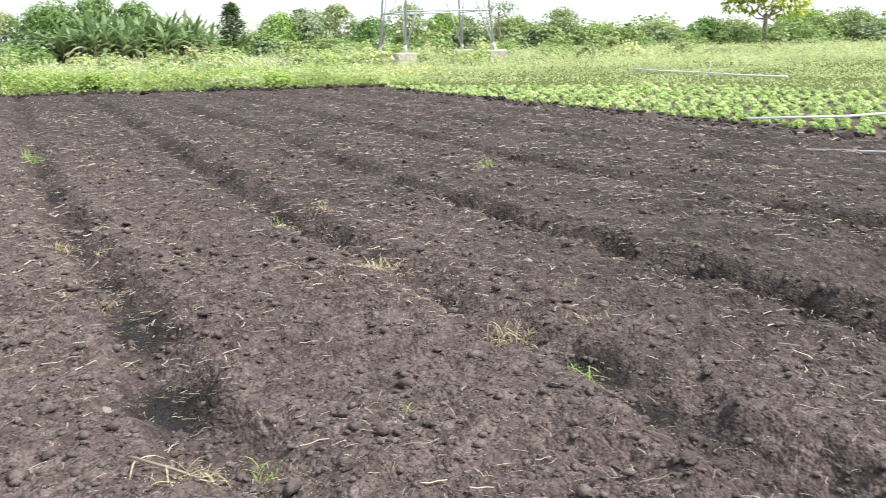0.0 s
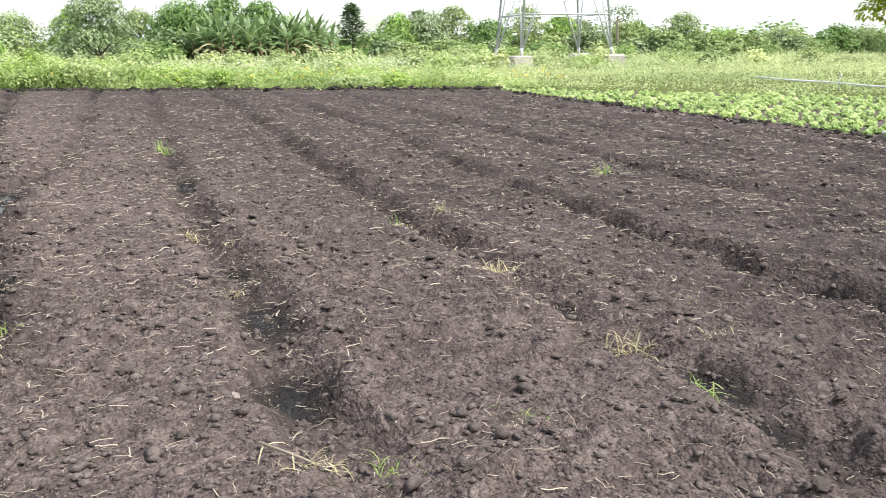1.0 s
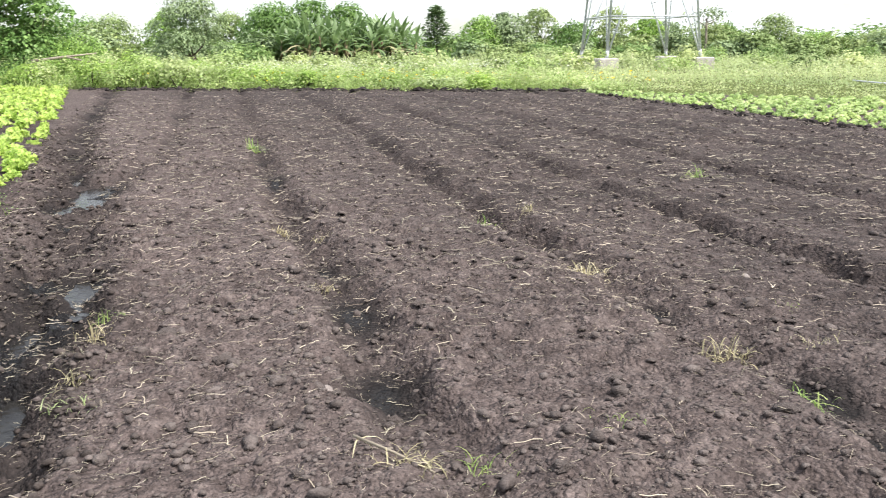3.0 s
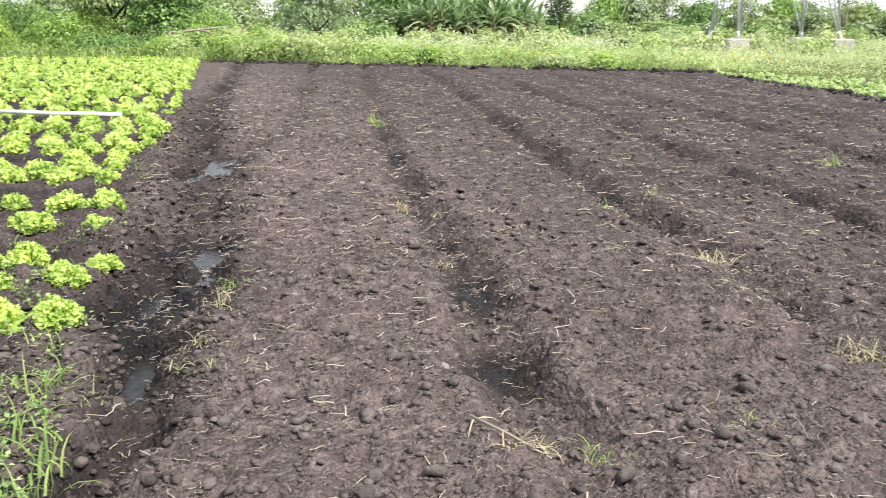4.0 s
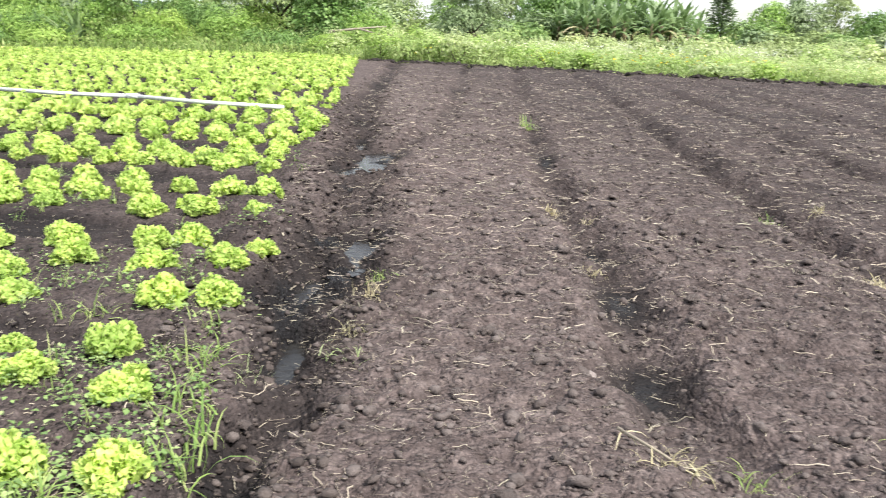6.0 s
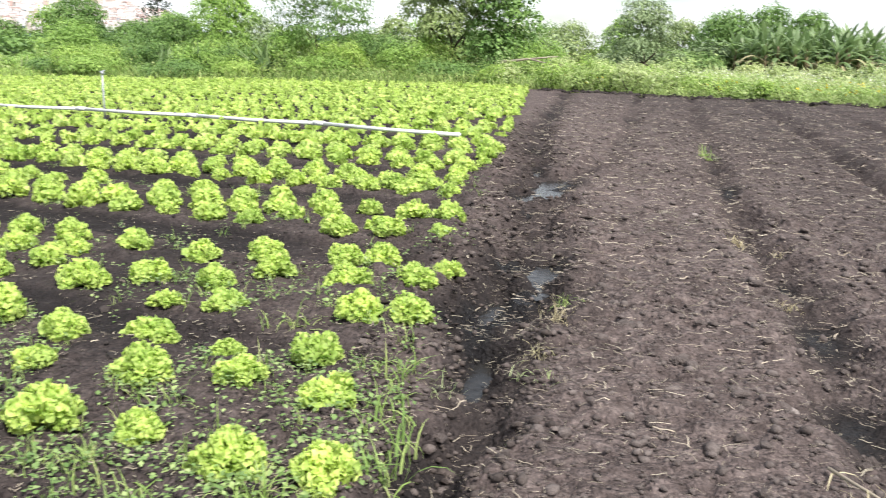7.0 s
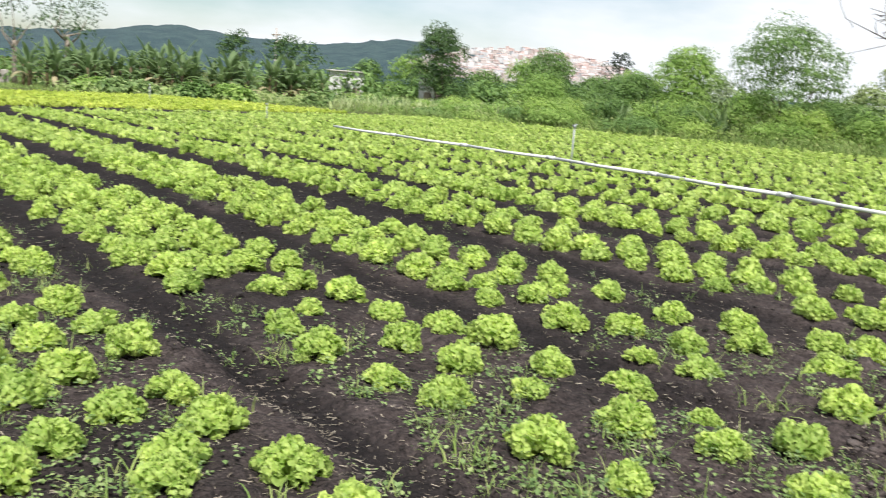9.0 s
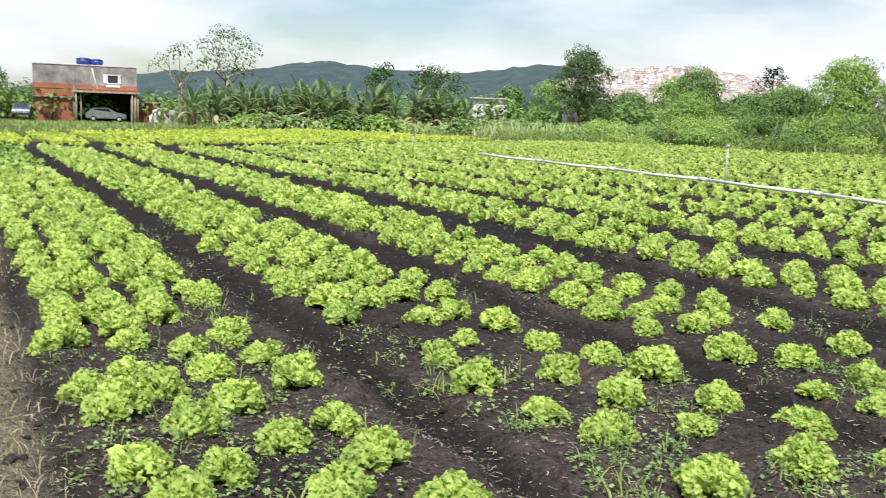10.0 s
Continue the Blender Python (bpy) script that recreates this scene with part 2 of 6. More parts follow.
MAT["steel"] = plain("galvanised_steel", (0.50, 0.52, 0.55), (0.62, 0.65, 0.68), 3.0, 0.6, 0.0, 0.1)
MAT["concrete"] = plain("concrete", (0.38, 0.34, 0.31), (0.58, 0.54, 0.50), 2.0, 0.9)
MAT["plaster"] = plain("stained_cement_render", (0.12, 0.115, 0.11), (0.34, 0.33, 0.32), 0.7, 0.9, 0, 0.3, 0.02)
MAT["brick"] = brick_material("clay_block", (0.42, 0.12, 0.05), (0.36, 0.10, 0.045), (0.30, 0.20, 0.15), 2.6)
MAT["white"] = plain("whitewash", (0.55, 0.55, 0.54), (0.82, 0.82, 0.81), 1.0, 0.8)
# near-black colour standing for the shade inside the house
MAT["dark"] = plain("shaded_interior", (0.012, 0.011, 0.010), (0.03, 0.028, 0.025), 2.0, 0.9)
MAT["door"] = plain("rust_red_door", (0.12, 0.035, 0.02), (0.20, 0.06, 0.035), 3.0, 0.6)
MAT["sheet"] = plain("fibre_cement_sheet", (0.45, 0.42, 0.40), (0.66, 0.62, 0.58), 1.2, 0.8)
MAT["wood"] = plain("weathered_wood", (0.26, 0.20, 0.15), (0.46, 0.39, 0.31), 3.0, 0.85)
MAT["tank"] = plain("blue_tank", (0.012, 0.03, 0.20), (0.02, 0.05, 0.30), 2.0, 0.4)
MAT["car_paint"] = plain("blue_grey_car_paint", (0.10, 0.13, 0.19), (0.14, 0.17, 0.24), 2.0, 0.25, 0.4, 0.02)
MAT["white_paint"] = plain("white_car_paint", (0.6, 0.6, 0.6), (0.72, 0.72, 0.72), 2.0, 0.3, 0, 0.02)
MAT["glass"] = plain("dark_glass", (0.015, 0.018, 0.02), (0.03, 0.034, 0.04), 2.0, 0.08, 0, 0.0)
MAT["rubber"] = plain("rubber", (0.02, 0.02, 0.02), (0.035, 0.035, 0.035), 5.0, 0.8)
# town roofs and walls are paled, with distance haze put into their colours
MAT["roof_tile"] = plain("hazy_terracotta_roof", (0.50, 0.38, 0.35), (0.62, 0.50, 0.46), 0.05, 0.9)
MAT["town"] = None
m, nt, bsdf, out = material("hazy_town_walls")
geo = nt.nodes.new("ShaderNodeNewGeometry")
r = ramp_node(nt, geo.outputs["Random Per Island"], [(0.0, (0.52, 0.38, 0.35)), (0.3, (0.60, 0.52, 0.50)), (0.55, (0.64, 0.61, 0.60)), (0.8, (0.76, 0.74, 0.74)), (1.0, (0.48, 0.50, 0.54))])
nt.links.new(r.outputs["Color"], bsdf.inputs["Base Color"])
bsdf.inputs["Roughness"].default_value = 0.9
MAT["town"] = m
# blue distance haze is mixed into the green of the hill
MAT["hill"] = plain("hazy_wooded_hill", (0.022, 0.05, 0.062), (0.05, 0.09, 0.09), 0.03, 1.0, 0, 0.6, 4.0)


# ---- tools ----
RNG = np.random.default_rng(7)


def mesh_of(name, verts, faces, mats, smooth=True, face_mats=None, attrs=None):
    """One mesh from an array of corners and a list of arrays of faces, each array of one count of corners."""
    me = bpy.data.meshes.new(name)
    verts = np.asarray(verts, dtype=np.float32)
    faces = [np.asarray(f, dtype=np.int32) for f in faces if len(f)]
    me.vertices.add(len(verts))
    me.vertices.foreach_set("co", verts.ravel())
    loops = np.concatenate([f.ravel() for f in faces])
    counts = np.concatenate([np.full(len(f), f.shape[1], dtype=np.int32) for f in faces])
    me.loops.add(len(loops))
    me.loops.foreach_set("vertex_index", loops)
    me.polygons.add(len(counts))
    me.polygons.foreach_set("loop_start", np.concatenate([[0], np.cumsum(counts)[:-1]]).astype(np.int32))
    me.polygons.foreach_set("loop_total", counts)
    me.polygons.foreach_set("use_smooth", np.full(len(counts), smooth))
    for m in mats if isinstance(mats, (list, tuple)) else [mats]:
        me.materials.append(m)
    if face_mats is not None:
        me.polygons.foreach_set("material_index", np.asarray(face_mats, dtype=np.int32))
    for key, values in (attrs or {}).items():
        me.attributes.new(key, "FLOAT", "POINT").data.foreach_set("value", np.asarray(values, dtype=np.float32))
    me.update()
    me.validate()
    return me


def mesh_pair(name, pair, mat, smooth=True):
    return mesh_of(name, pair[0], [pair[1]], mat, smooth)


def scatter(template, places, turns, sizes, tilts=None, stretch=None):
    """Many copies of a small (corners, faces) template, joined: turned about z, tilted, scaled and moved."""
    tv, tf = template
    n = len(places)
    sizes = np.broadcast_to(np.asarray(sizes, float), (n,))
    v = np.repeat(tv[None], n, 0) * sizes[:, None, None]
    if stretch is not None:
        v = v * stretch[:, None, :]
    if tilts is not None:
        c, s = np.cos(tilts)[:, None], np.sin(tilts)[:, None]
        y, z = v[:, :, 1].copy(), v[:, :, 2].copy()
        v[:, :, 1], v[:, :, 2] = y * c - z * s, y * s + z * c
    c, s = np.cos(turns)[:, None], np.sin(turns)[:, None]
    x, y = v[:, :, 0].copy(), v[:, :, 1].copy()
    v[:, :, 0], v[:, :, 1] = x * c - y * s, x * s + y * c
    v += np.asarray(places)[:, None, :]
    f = tf[None] + (np.arange(n) * len(tv))[:, None, None]
    return v.reshape(-1, 3), f.reshape(-1, tf.shape[1])


def joined(pieces):
    """Joins (corners, faces) pairs whose faces have one count of corners."""
    vs, fs, at = [], [], 0
    for v, f in pieces:
        vs.append(v), fs.append(f + at)
        at += len(v)
    return np.concatenate(vs), np.concatenate(fs)


def quads_to_tris(f):
    return np.concatenate([f[:, [0, 1, 2]], f[:, [0, 2, 3]]])


def part(name, data, mat, parent, label=""):
    """Links a mesh, a bmesh or a (corners, faces) pair as one object under a thing or a part."""
    if isinstance(data, bmesh.types.BMesh):
        me = bpy.data.meshes.new(name)
        data.to_mesh(me)
        data.free()
        me.materials.append(mat)
    elif isinstance(data, tuple):
        me = mesh_of(name, data[0], [data[1]], mat)
    else:
        me = data
    ob = new(name, me)
    ob.parent = parent
    if label:
        ob["label"] = label
    return ob


def thing(name, m, label, category, group="", kind=""):
    ob = new(name)
    ob.empty_display_size = 0.1
    ob.matrix_world = m
    return tagged(ob, label, category, group, kind)


def box_bm(boxes, bevel=0.0):
    """A bmesh of boxes (x0, y0, z0, x1, y1, z1), edges broken by bevel."""
    bm = bmesh.new()
    for x0, y0, z0, x1, y1, z1 in boxes:
        g = bmesh.ops.create_cube(bm, size=1)
        for v in g["verts"]:
            v.co = Vector(((x0 + x1) / 2 + v.co.x * (x1 - x0), (y0 + y1) / 2 + v.co.y * (y1 - y0), (z0 + z1) / 2 + v.co.z * (z1 - z0)))
    if bevel:
        bmesh.ops.bevel(bm, geom=bm.edges[:], offset=bevel, segments=1, affect="EDGES")
    return bm


def tube(points, radii, sides=7):
    """A tapered round limb along points, capped, as (corners, triangles)."""
    pts = np.asarray(points, float)
    n = len(pts)
    d = np.gradient(pts, axis=0)
    d /= np.linalg.norm(d, axis=1)[:, None] + 1e-9
    ref = np.where(np.abs(d[:, 2:3]) < 0.9, np.array([[0, 0, 1.0]]), np.array([[1.0, 0, 0]]))
    u = np.cross(d, ref)
    u /= np.linalg.norm(u, axis=1)[:, None]
    w = np.cross(d, u)
    a = np.arange(sides) * 2 * np.pi / sides
    r = np.broadcast_to(np.asarray(radii, float), (n,))
    v = pts[:, None] + r[:, None, None] * (np.cos(a)[None, :, None] * u[:, None] + np.sin(a)[None, :, None] * w[:, None])
    v = np.concatenate([v.reshape(-1, 3), pts[:1], pts[-1:]])
    i, j = np.meshgrid(np.arange(n - 1), np.arange(sides), indexing="ij")
    k = (j + 1) % sides
    q = np.stack([i * sides + j, i * sides + k, (i + 1) * sides + k, (i + 1) * sides + j], -1).reshape(-1, 4)
    jj = np.arange(sides)
    kk = (jj + 1) % sides
    caps = np.concatenate([np.stack([kk, jj, np.full(sides, n * sides)], 1), np.stack([(n - 1) * sides + jj, (n - 1) * sides + kk, np.full(sides, n * sides + 1)], 1)])
    return v, np.concatenate([quads_to_tris(q), caps])


def bar(a, b, r, sides=5):
    return tube([a, b], [r, r], sides)


def lattice(ix, iy, seed):
    h = (ix.astype(np.int64) * 374761393 + iy.astype(np.int64) * 668265263 + seed * 974634777) & 0xFFFFFFFF
    h = ((h ^ (h >> 13)) * 1274126177) & 0xFFFFFFFF
    return ((h ^ (h >> 16)) & 0xFFFF) / 65535.0


def value_noise(x, y, seed=0):
    ix, iy = np.floor(x), np.floor(y)
    fx, fy = x - ix, y - iy
    fx, fy = fx * fx * (3 - 2 * fx), fy * fy * (3 - 2 * fy)
    a, b = lattice(ix, iy, seed), lattice(ix + 1, iy, seed)
    c, d = lattice(ix, iy + 1, seed), lattice(ix + 1, iy + 1, seed)
    return (a + (b - a) * fx) * (1 - fy) + (c + (d - c) * fx) * fy


def lumps(x, y, seed):
    """Rounded lumps with sharp clefts between them, 0 to 1, each lump of its own height."""
    ix, iy = np.floor(x), np.floor(y)
    best, tall = np.full(x.shape, 9.0), np.zeros(x.shape)
    for dx in (-1, 0, 1):
        for dy in (-1, 0, 1):
            cx, cy = ix + dx, iy + dy
            d = np.hypot(cx + lattice(cx, cy, seed) - x, cy + lattice(cx, cy, seed + 1) - y)
            near = d < best
            best = np.where(near, d, best)
            tall = np.where(near, lattice(cx, cy, seed + 2), tall)
    return (0.25 + 0.75 * tall) * np.sqrt(np.clip(1 - best ** 2, 0, 1))


def step(a, b, x):
    t = np.clip((x - a) / (b - a), 0, 1)
    return t * t * (3 - 2 * t)


# ---- the plan of the land ----
DITCH_Y = [-3, 2, 3.2, 4.4, 6.4, 9.6, 16.4, 38]
DITCH_X = [-1.0, -1.06, -1.18, -1.29, -1.42, -1.8, -2.9, -4.8]
EDGE_Y = [-3, 1, 3.2, 4.8, 6.5, 11, 21, 40]   # border of the lettuce beds
EDGE_X = [-1.35, -1.35, -1.4, -1.7, -1.9, -2.55, -3.95, -6.7]
CROP_X = 10.9                                   # border of the seedling plot
BED_STARTS = [0.35, 2.12, 4.0, 6.22] + [8.3 + 2.0 * k for k in range(17)]
FURROWS = {  # centre lines between the ploughed strips: y, then x
    -1: ([11.0, 11.8, 13.3, 19, 23, 33], [-1.75, -1.57, -1.27, -1.31, -1.45, -1.78]),
    0: ([3.0, 3.5, 4.1, 6.6, 7.6, 11, 19, 31], [0.64, 0.52, 0.45, 0.43, 0.32, 0.26, 0.15, 0.1]),
    1: ([2.7, 3.4, 4.1, 5.6, 7.1, 9.6, 12, 22], [2.36, 2.45, 2.25, 2.24, 2.17, 2.1, 2.05, 2.1]),
    2: ([3.0, 3.8, 5.4, 8, 11, 14.4], [3.95, 4.04, 3.91, 3.86, 3.74, 3.94]),
    3: ([4.8, 5.7, 7.4, 9], [6.18, 6.1, 5.87, 5.83]),
    4: ([0, 20], [7.9, 7.75]), 5: ([0, 20], [9.6, 9.4])}
MUD = ((0.50, 5.35, 0.21, 0.50), (0.46, 4.08, 0.21, 0.42), (0.43, 6.6, 0.14, 0.28), (0.27, 11.0, 0.14, 0.7), (2.25, 4.8, 0.13, 0.24), (2.46, 3.45, 0.17, 0.30), (2.34, 2.95, 0.14, 0.2),
       (3.92, 6.6, 0.12, 0.5), (3.9, 5.8, 0.12, 0.35), (4.02, 4.5, 0.14, 0.45), (4.05, 3.7, 0.16, 0.4), (3.97, 3.05, 0.2, 0.4))  # flat wet mud in the furrows
ALONG, ACROSS = np.array([-0.987, 0.163]), np.array([0.163, 0.987])


BASINS = ((-1.21, 6.4, 0.14, 0.46), (-1.72, 10.7, 0.27, 0.8), (-2.02, 9.7, 0.16, 0.5), (-2.3, 12.4, 0.2, 0.8), (-2.75, 15.6, 0.16, 0.7), (-1.32, 4.35, 0.10, 0.42), (-1.50, 5.7, 0.12, 0.4))


def far_edge(x):
    return 34.6 - 0.55 * np.clip(x, -8, 40)


def furrow_wander(y, k):
    return 0.10 * (value_noise(y * 0.35, np.full_like(y, k * 3.7), 5) - 0.5) * 2


def land(x, y):
    """Height of the ground and how sodden and dark, grassy and littered it is."""
    x, y = np.asarray(x, float), np.asarray(y, float)
    slope = -0.0095 * np.clip(-x - 14, 0, 80) - 0.012 * np.clip(-x - 45, 0, 60) - 0.006 * np.clip(x - 14, 0, 60)
    xd, xe = np.interp(y, DITCH_Y, DITCH_X), np.interp(y, EDGE_Y, EDGE_X)
    fe = far_edge(x) + 1.4 * (value_noise(x * 0.9, y * 0.3, 17) - 0.5)
    plough = step(0.0, 0.3, x - xd) * step(0.3, -0.3, x - CROP_X) * step(0.4, -0.4, y - fe)
    # furrows along y
    z = np.zeros_like(x)
    wet_dark = np.zeros_like(x)
    mud = np.zeros_like(x)
    for bx, by, rx, ry in MUD:
        q = ((x - bx + 0.10 * (value_noise(x * 6, y * 6, 84) - 0.5)) / rx) ** 2 + ((y - by) / ry) ** 2
        mud = np.maximum(mud, np.exp(-q ** 2))
    for k, (line_y, line_x) in FURROWS.items():
        xc = np.interp(y, line_y, line_x) + 0.6 * furrow_wander(y, k)
        d = (x - xc + 0.16 * (value_noise(x * 5, y * 5, 81) - 0.5) + 0.09 * (value_noise(x * 17, y * 17, 82) - 0.5)) / (0.14 + 0.09 * value_noise(y * 0.6, np.full_like(y, k + 7.5), 83))
        deep = 0.6 + 0.75 * value_noise(y * 0.8, np.full_like(y, k + 0.5), 9)
        fade = {-1: 0.95, 0: 0.95, 1: 1.0, 2: 0.95, 3: 0.7}.get(k, 0.5) * (0.55 + 0.45 * step(0.3, 0.55, value_noise(y * 0.55, np.full_like(y, k * 2.1), 29)))
        if k == -1:
            fade = fade * step(10.8, 12.0, y)
        if k == 0:
            fade = fade * (0.3 + 0.4 * step(3.0, 4.0, y) + 0.3 * step(5.5, 8.0, y))
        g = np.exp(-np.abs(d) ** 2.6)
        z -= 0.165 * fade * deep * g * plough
        # each furrow is darkened along its length, more in noisy patches
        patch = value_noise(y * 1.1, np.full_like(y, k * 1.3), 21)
        wet_dark = np.maximum(wet_dark, g * (0.45 + 0.45 * step(0.45, 0.75, patch)) * fade * plough)
        z += 0.026 * fade * np.exp(-((np.abs(d) - 1.7) / 0.6) ** 2) * plough
    wet_dark = np.maximum(wet_dark, 0.97 * mud)
    # ploughed soil is mixed darker towards +x and the far end, in noisy patches
    toned = plough * step(0.8, 6.0, x + 0.20 * y) * (0.34 + 0.5 * value_noise(x * 1.4, y * 1.4, 86) * value_noise(x * 5, y * 5, 87))
    wet_dark = np.maximum(wet_dark, toned)
    # ditch beside the lettuces
    dd = (x - xd + 0.28 * (value_noise(x * 1.5, y * 1.6, 4) - 0.5) + 0.14 * (value_noise(x * 6, y * 6, 14) - 0.5)) / ((0.17 + 0.16 * value_noise(y * 0.9, y * 0 + 4, 24)) * (0.55 + 0.45 * step(3.4, 5.0, y)))
    ditch = np.exp(-np.abs(dd) ** 3) * step(39, 36, y)
    z -= (0.17 + 0.07 * step(6.5, 4.5, y)) * ditch * (0.6 + 0.6 * value_noise(x * 3, y * 1.3, 34))
    wet_dark = np.maximum(wet_dark, np.exp(-np.abs(dd / 1.35) ** 2.5) * (0.28 + 0.3 * step(7, 5.5, y) + 0.8 * value_noise(x * 3.5, y * 1.8, 31)) * step(39, 36, y))
    pool = np.zeros_like(x)
    for bx, by, rx, ry in BASINS:
        q = ((x - bx) / rx) ** 2 + ((y - by) / ry) ** 2
        z -= 0.085 * np.exp(-q ** 1.5)
        wet_dark = np.maximum(wet_dark, np.exp(-(q / 1.5) ** 2))
        pool = np.maximum(pool, np.exp(-(q / 1.2) ** 2))
    # lettuce beds
    let = step(0.05, -0.3, x - xe) * step(41.5, 41.0, y) * step(-34, -33, x)
    s = ACROSS[0] * x + ACROSS[1] * y
    bed = np.zeros_like(x)
    for s0 in BED_STARTS:
        bed = np.maximum(bed, step(s0 - 0.3, s0 - 0.12, s) * step(s0 + 1.42, s0 + 1.22, s))
    z += let * (0.055 * bed - 0.03)
    # bed soil is mixed towards black, most on the paths, less beside the ditch
    wet_dark = np.maximum(wet_dark, let * (1 - bed) * 0.68 * step(0.35, 0.7, value_noise(x * 0.9, y * 0.9, 41)))
    wet_dark = np.maximum(wet_dark, let * (0.16 + 0.5 * value_noise(x * 1.3, y * 1.3, 47) + 0.22 * step(-5.5, -7.5, x) + 0.5 * (1 - bed)))
    wet_dark = np.where(let > 0.5, np.minimum(wet_dark + 0.14, 0.90) * (0.72 + 0.28 * step(0.6, 1.8, xe - x)), wet_dark)
    # path of dry grass south of the lettuce beds
    track = let * step(0.25, 0.0, s + 0.18 * value_noise(x * 1.2, y * 1.2, 77))
    litter = track * (0.4 + 0.5 * value_noise(x * 5, y * 5, 91))
    wet_dark = wet_dark * (1 - track)
    turf = np.clip(step(-0.3, 0.5, y - fe) * step(-0.3, 0.5, x - xe) + step(41, 42, y) + step(-33, -35, x) + step(0.5, -1.5, s) * step(-2.2, -3.0, x) * 0.5
                   + step(18.4, 19.2, x) + step(0, 1, y - 27.6 + 1.2 * (x - 11.7)) * step(CROP_X - 0.2, CROP_X + 0.2, x), 0, 1)
    rough = np.clip(plough + 0.75 * let + 0.25 + step(1.0, 0.5, np.abs(x - xd)), 0, 1) * (1 - 0.5 * turf)
    # tilth: lumps at several sizes, sharpened upwards
    warp = 0.05 * value_noise(x * 6, y * 6, 51)
    lump = 0.034 * (value_noise(x / 0.6, y / 0.6, 1) - 0.5)
    close = (np.hypot(x, y) < 70) & (turf < 0.99)
    xs, ys = (x + warp)[close], (y + warp)[close]
    fine = 0.046 * (lumps(xs / 0.30, ys / 0.30, 61) ** 2 - 0.35) + 0.050 * (lumps(xs / 0.13, ys / 0.11, 64) - 0.5)
    fine += 0.018 * (value_noise(xs / 0.09, ys / 0.09, 5) - 0.5) + 0.030 * (lumps(xs / 0.055, ys / 0.055, 67) - 0.5) + 0.006 * (value_noise(xs / 0.026, ys / 0.026, 6) - 0.5)
    lump[close] += fine * (0.55 + 0.7 * value_noise(xs * 0.9, ys * 0.9, 71))
    lump += 0.02
    churn = 1 + 1.9 * np.exp(-(((x - xd) + 0.25) / 0.6) ** 2) * step(3.5, 5.5, y) * step(18, 13, y)
    z += lump * rough * churn * (1 - 0.25 * step(0.5, 0.95, wet_dark)) * (1 - 0.65 * pool) * (1 - 0.75 * mud)
    return z + slope, np.clip(wet_dark, 0, 1), turf, litter


def height(x, y):
    return land(np.atleast_1d(x), np.atleast_1d(y))[0]


def ground():
    """One sheet of land out to the horizon, finer where the beds lie open."""
    cx, cy = -0.35, 0.0
    fine = np.arange(radians(-62), radians(88), 0.0066)
    coarse = np.linspace(radians(88), radians(298), 40)[:-1]
    ang = np.concatenate([fine, coarse])
    rad = [0.25, 0.5, 0.75, 1.0, 1.15]
    while rad[-1] < 46:
        rad.append(rad[-1] * 1.0074)
    while rad[-1] < 4000:
        rad.append(rad[-1] * 1.16)
    rad = np.array(rad)
    x = cx - np.sin(ang)[None] * rad[:, None]
    y = cy + np.cos(ang)[None] * rad[:, None]
    z, wet_dark, turf, litter = land(x.ravel(), y.ravel())
    nr, na = x.shape
    v = np.stack([x.ravel(), y.ravel(), z], 1)
    v = np.concatenate([v, [[cx, cy, 0.0]]])
    i, j = np.meshgrid(np.arange(nr - 1), np.arange(na), indexing="ij")
    k = (j + 1) % na
    q = np.stack([i * na + j, (i + 1) * na + j, (i + 1) * na + k, i * na + k], -1).reshape(-1, 4)
    jj = np.arange(na)
    hub = np.stack([jj, (jj + 1) % na, np.full(na, nr * na)], 1)
    pad = lambda a, e: np.concatenate([a, [e]])
    me = mesh_of("ground", v, [q, hub], MAT["soil"], True, None, {"wet_dark": pad(wet_dark, 0.1), "turf": pad(turf, 0.0), "litter": pad(litter, 0.0)})
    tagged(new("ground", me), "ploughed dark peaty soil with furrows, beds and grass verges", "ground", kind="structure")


ground()


def puddle(x, y, rx, ry, turn, z):
    a = np.linspace(0, 2 * np.pi, 28, endpoint=False)
    r = 0.72 + 0.5 * value_noise(np.cos(a) * 2.2 + x * 5, np.sin(a) * 2.2 + y * 3, 3)
    p = np.stack([rx * r * np.cos(a), ry * r * np.sin(a)], 1)
    c, s = math.cos(turn), math.sin(turn)
    v = np.stack([x + p[:, 0] * c - p[:, 1] * s, y + p[:, 0] * s + p[:, 1] * c, np.full(28, z)], 1)
    v = np.concatenate([v, [[x, y, z]]])
    f = np.stack([np.arange(28), (np.arange(28) + 1) % 28, np.full(28, 28)], 1)
    tagged(new("puddle", mesh_of("puddle", v, [f], MAT["water"])), "shallow puddle of still water mirroring the sky in the ditch", "puddle", "puddles", "structure")


for x, y, rx, ry in BASINS:
    bed = height(x + rx * np.array([0, 0, 0, -0.5, 0.5]), y + ry * np.array([0, 0.5, -0.5, 0, 0]))
    puddle(x, y, rx * 1.4, ry * 1.4, 0.0, float(np.mean(bed)) + 0.012)


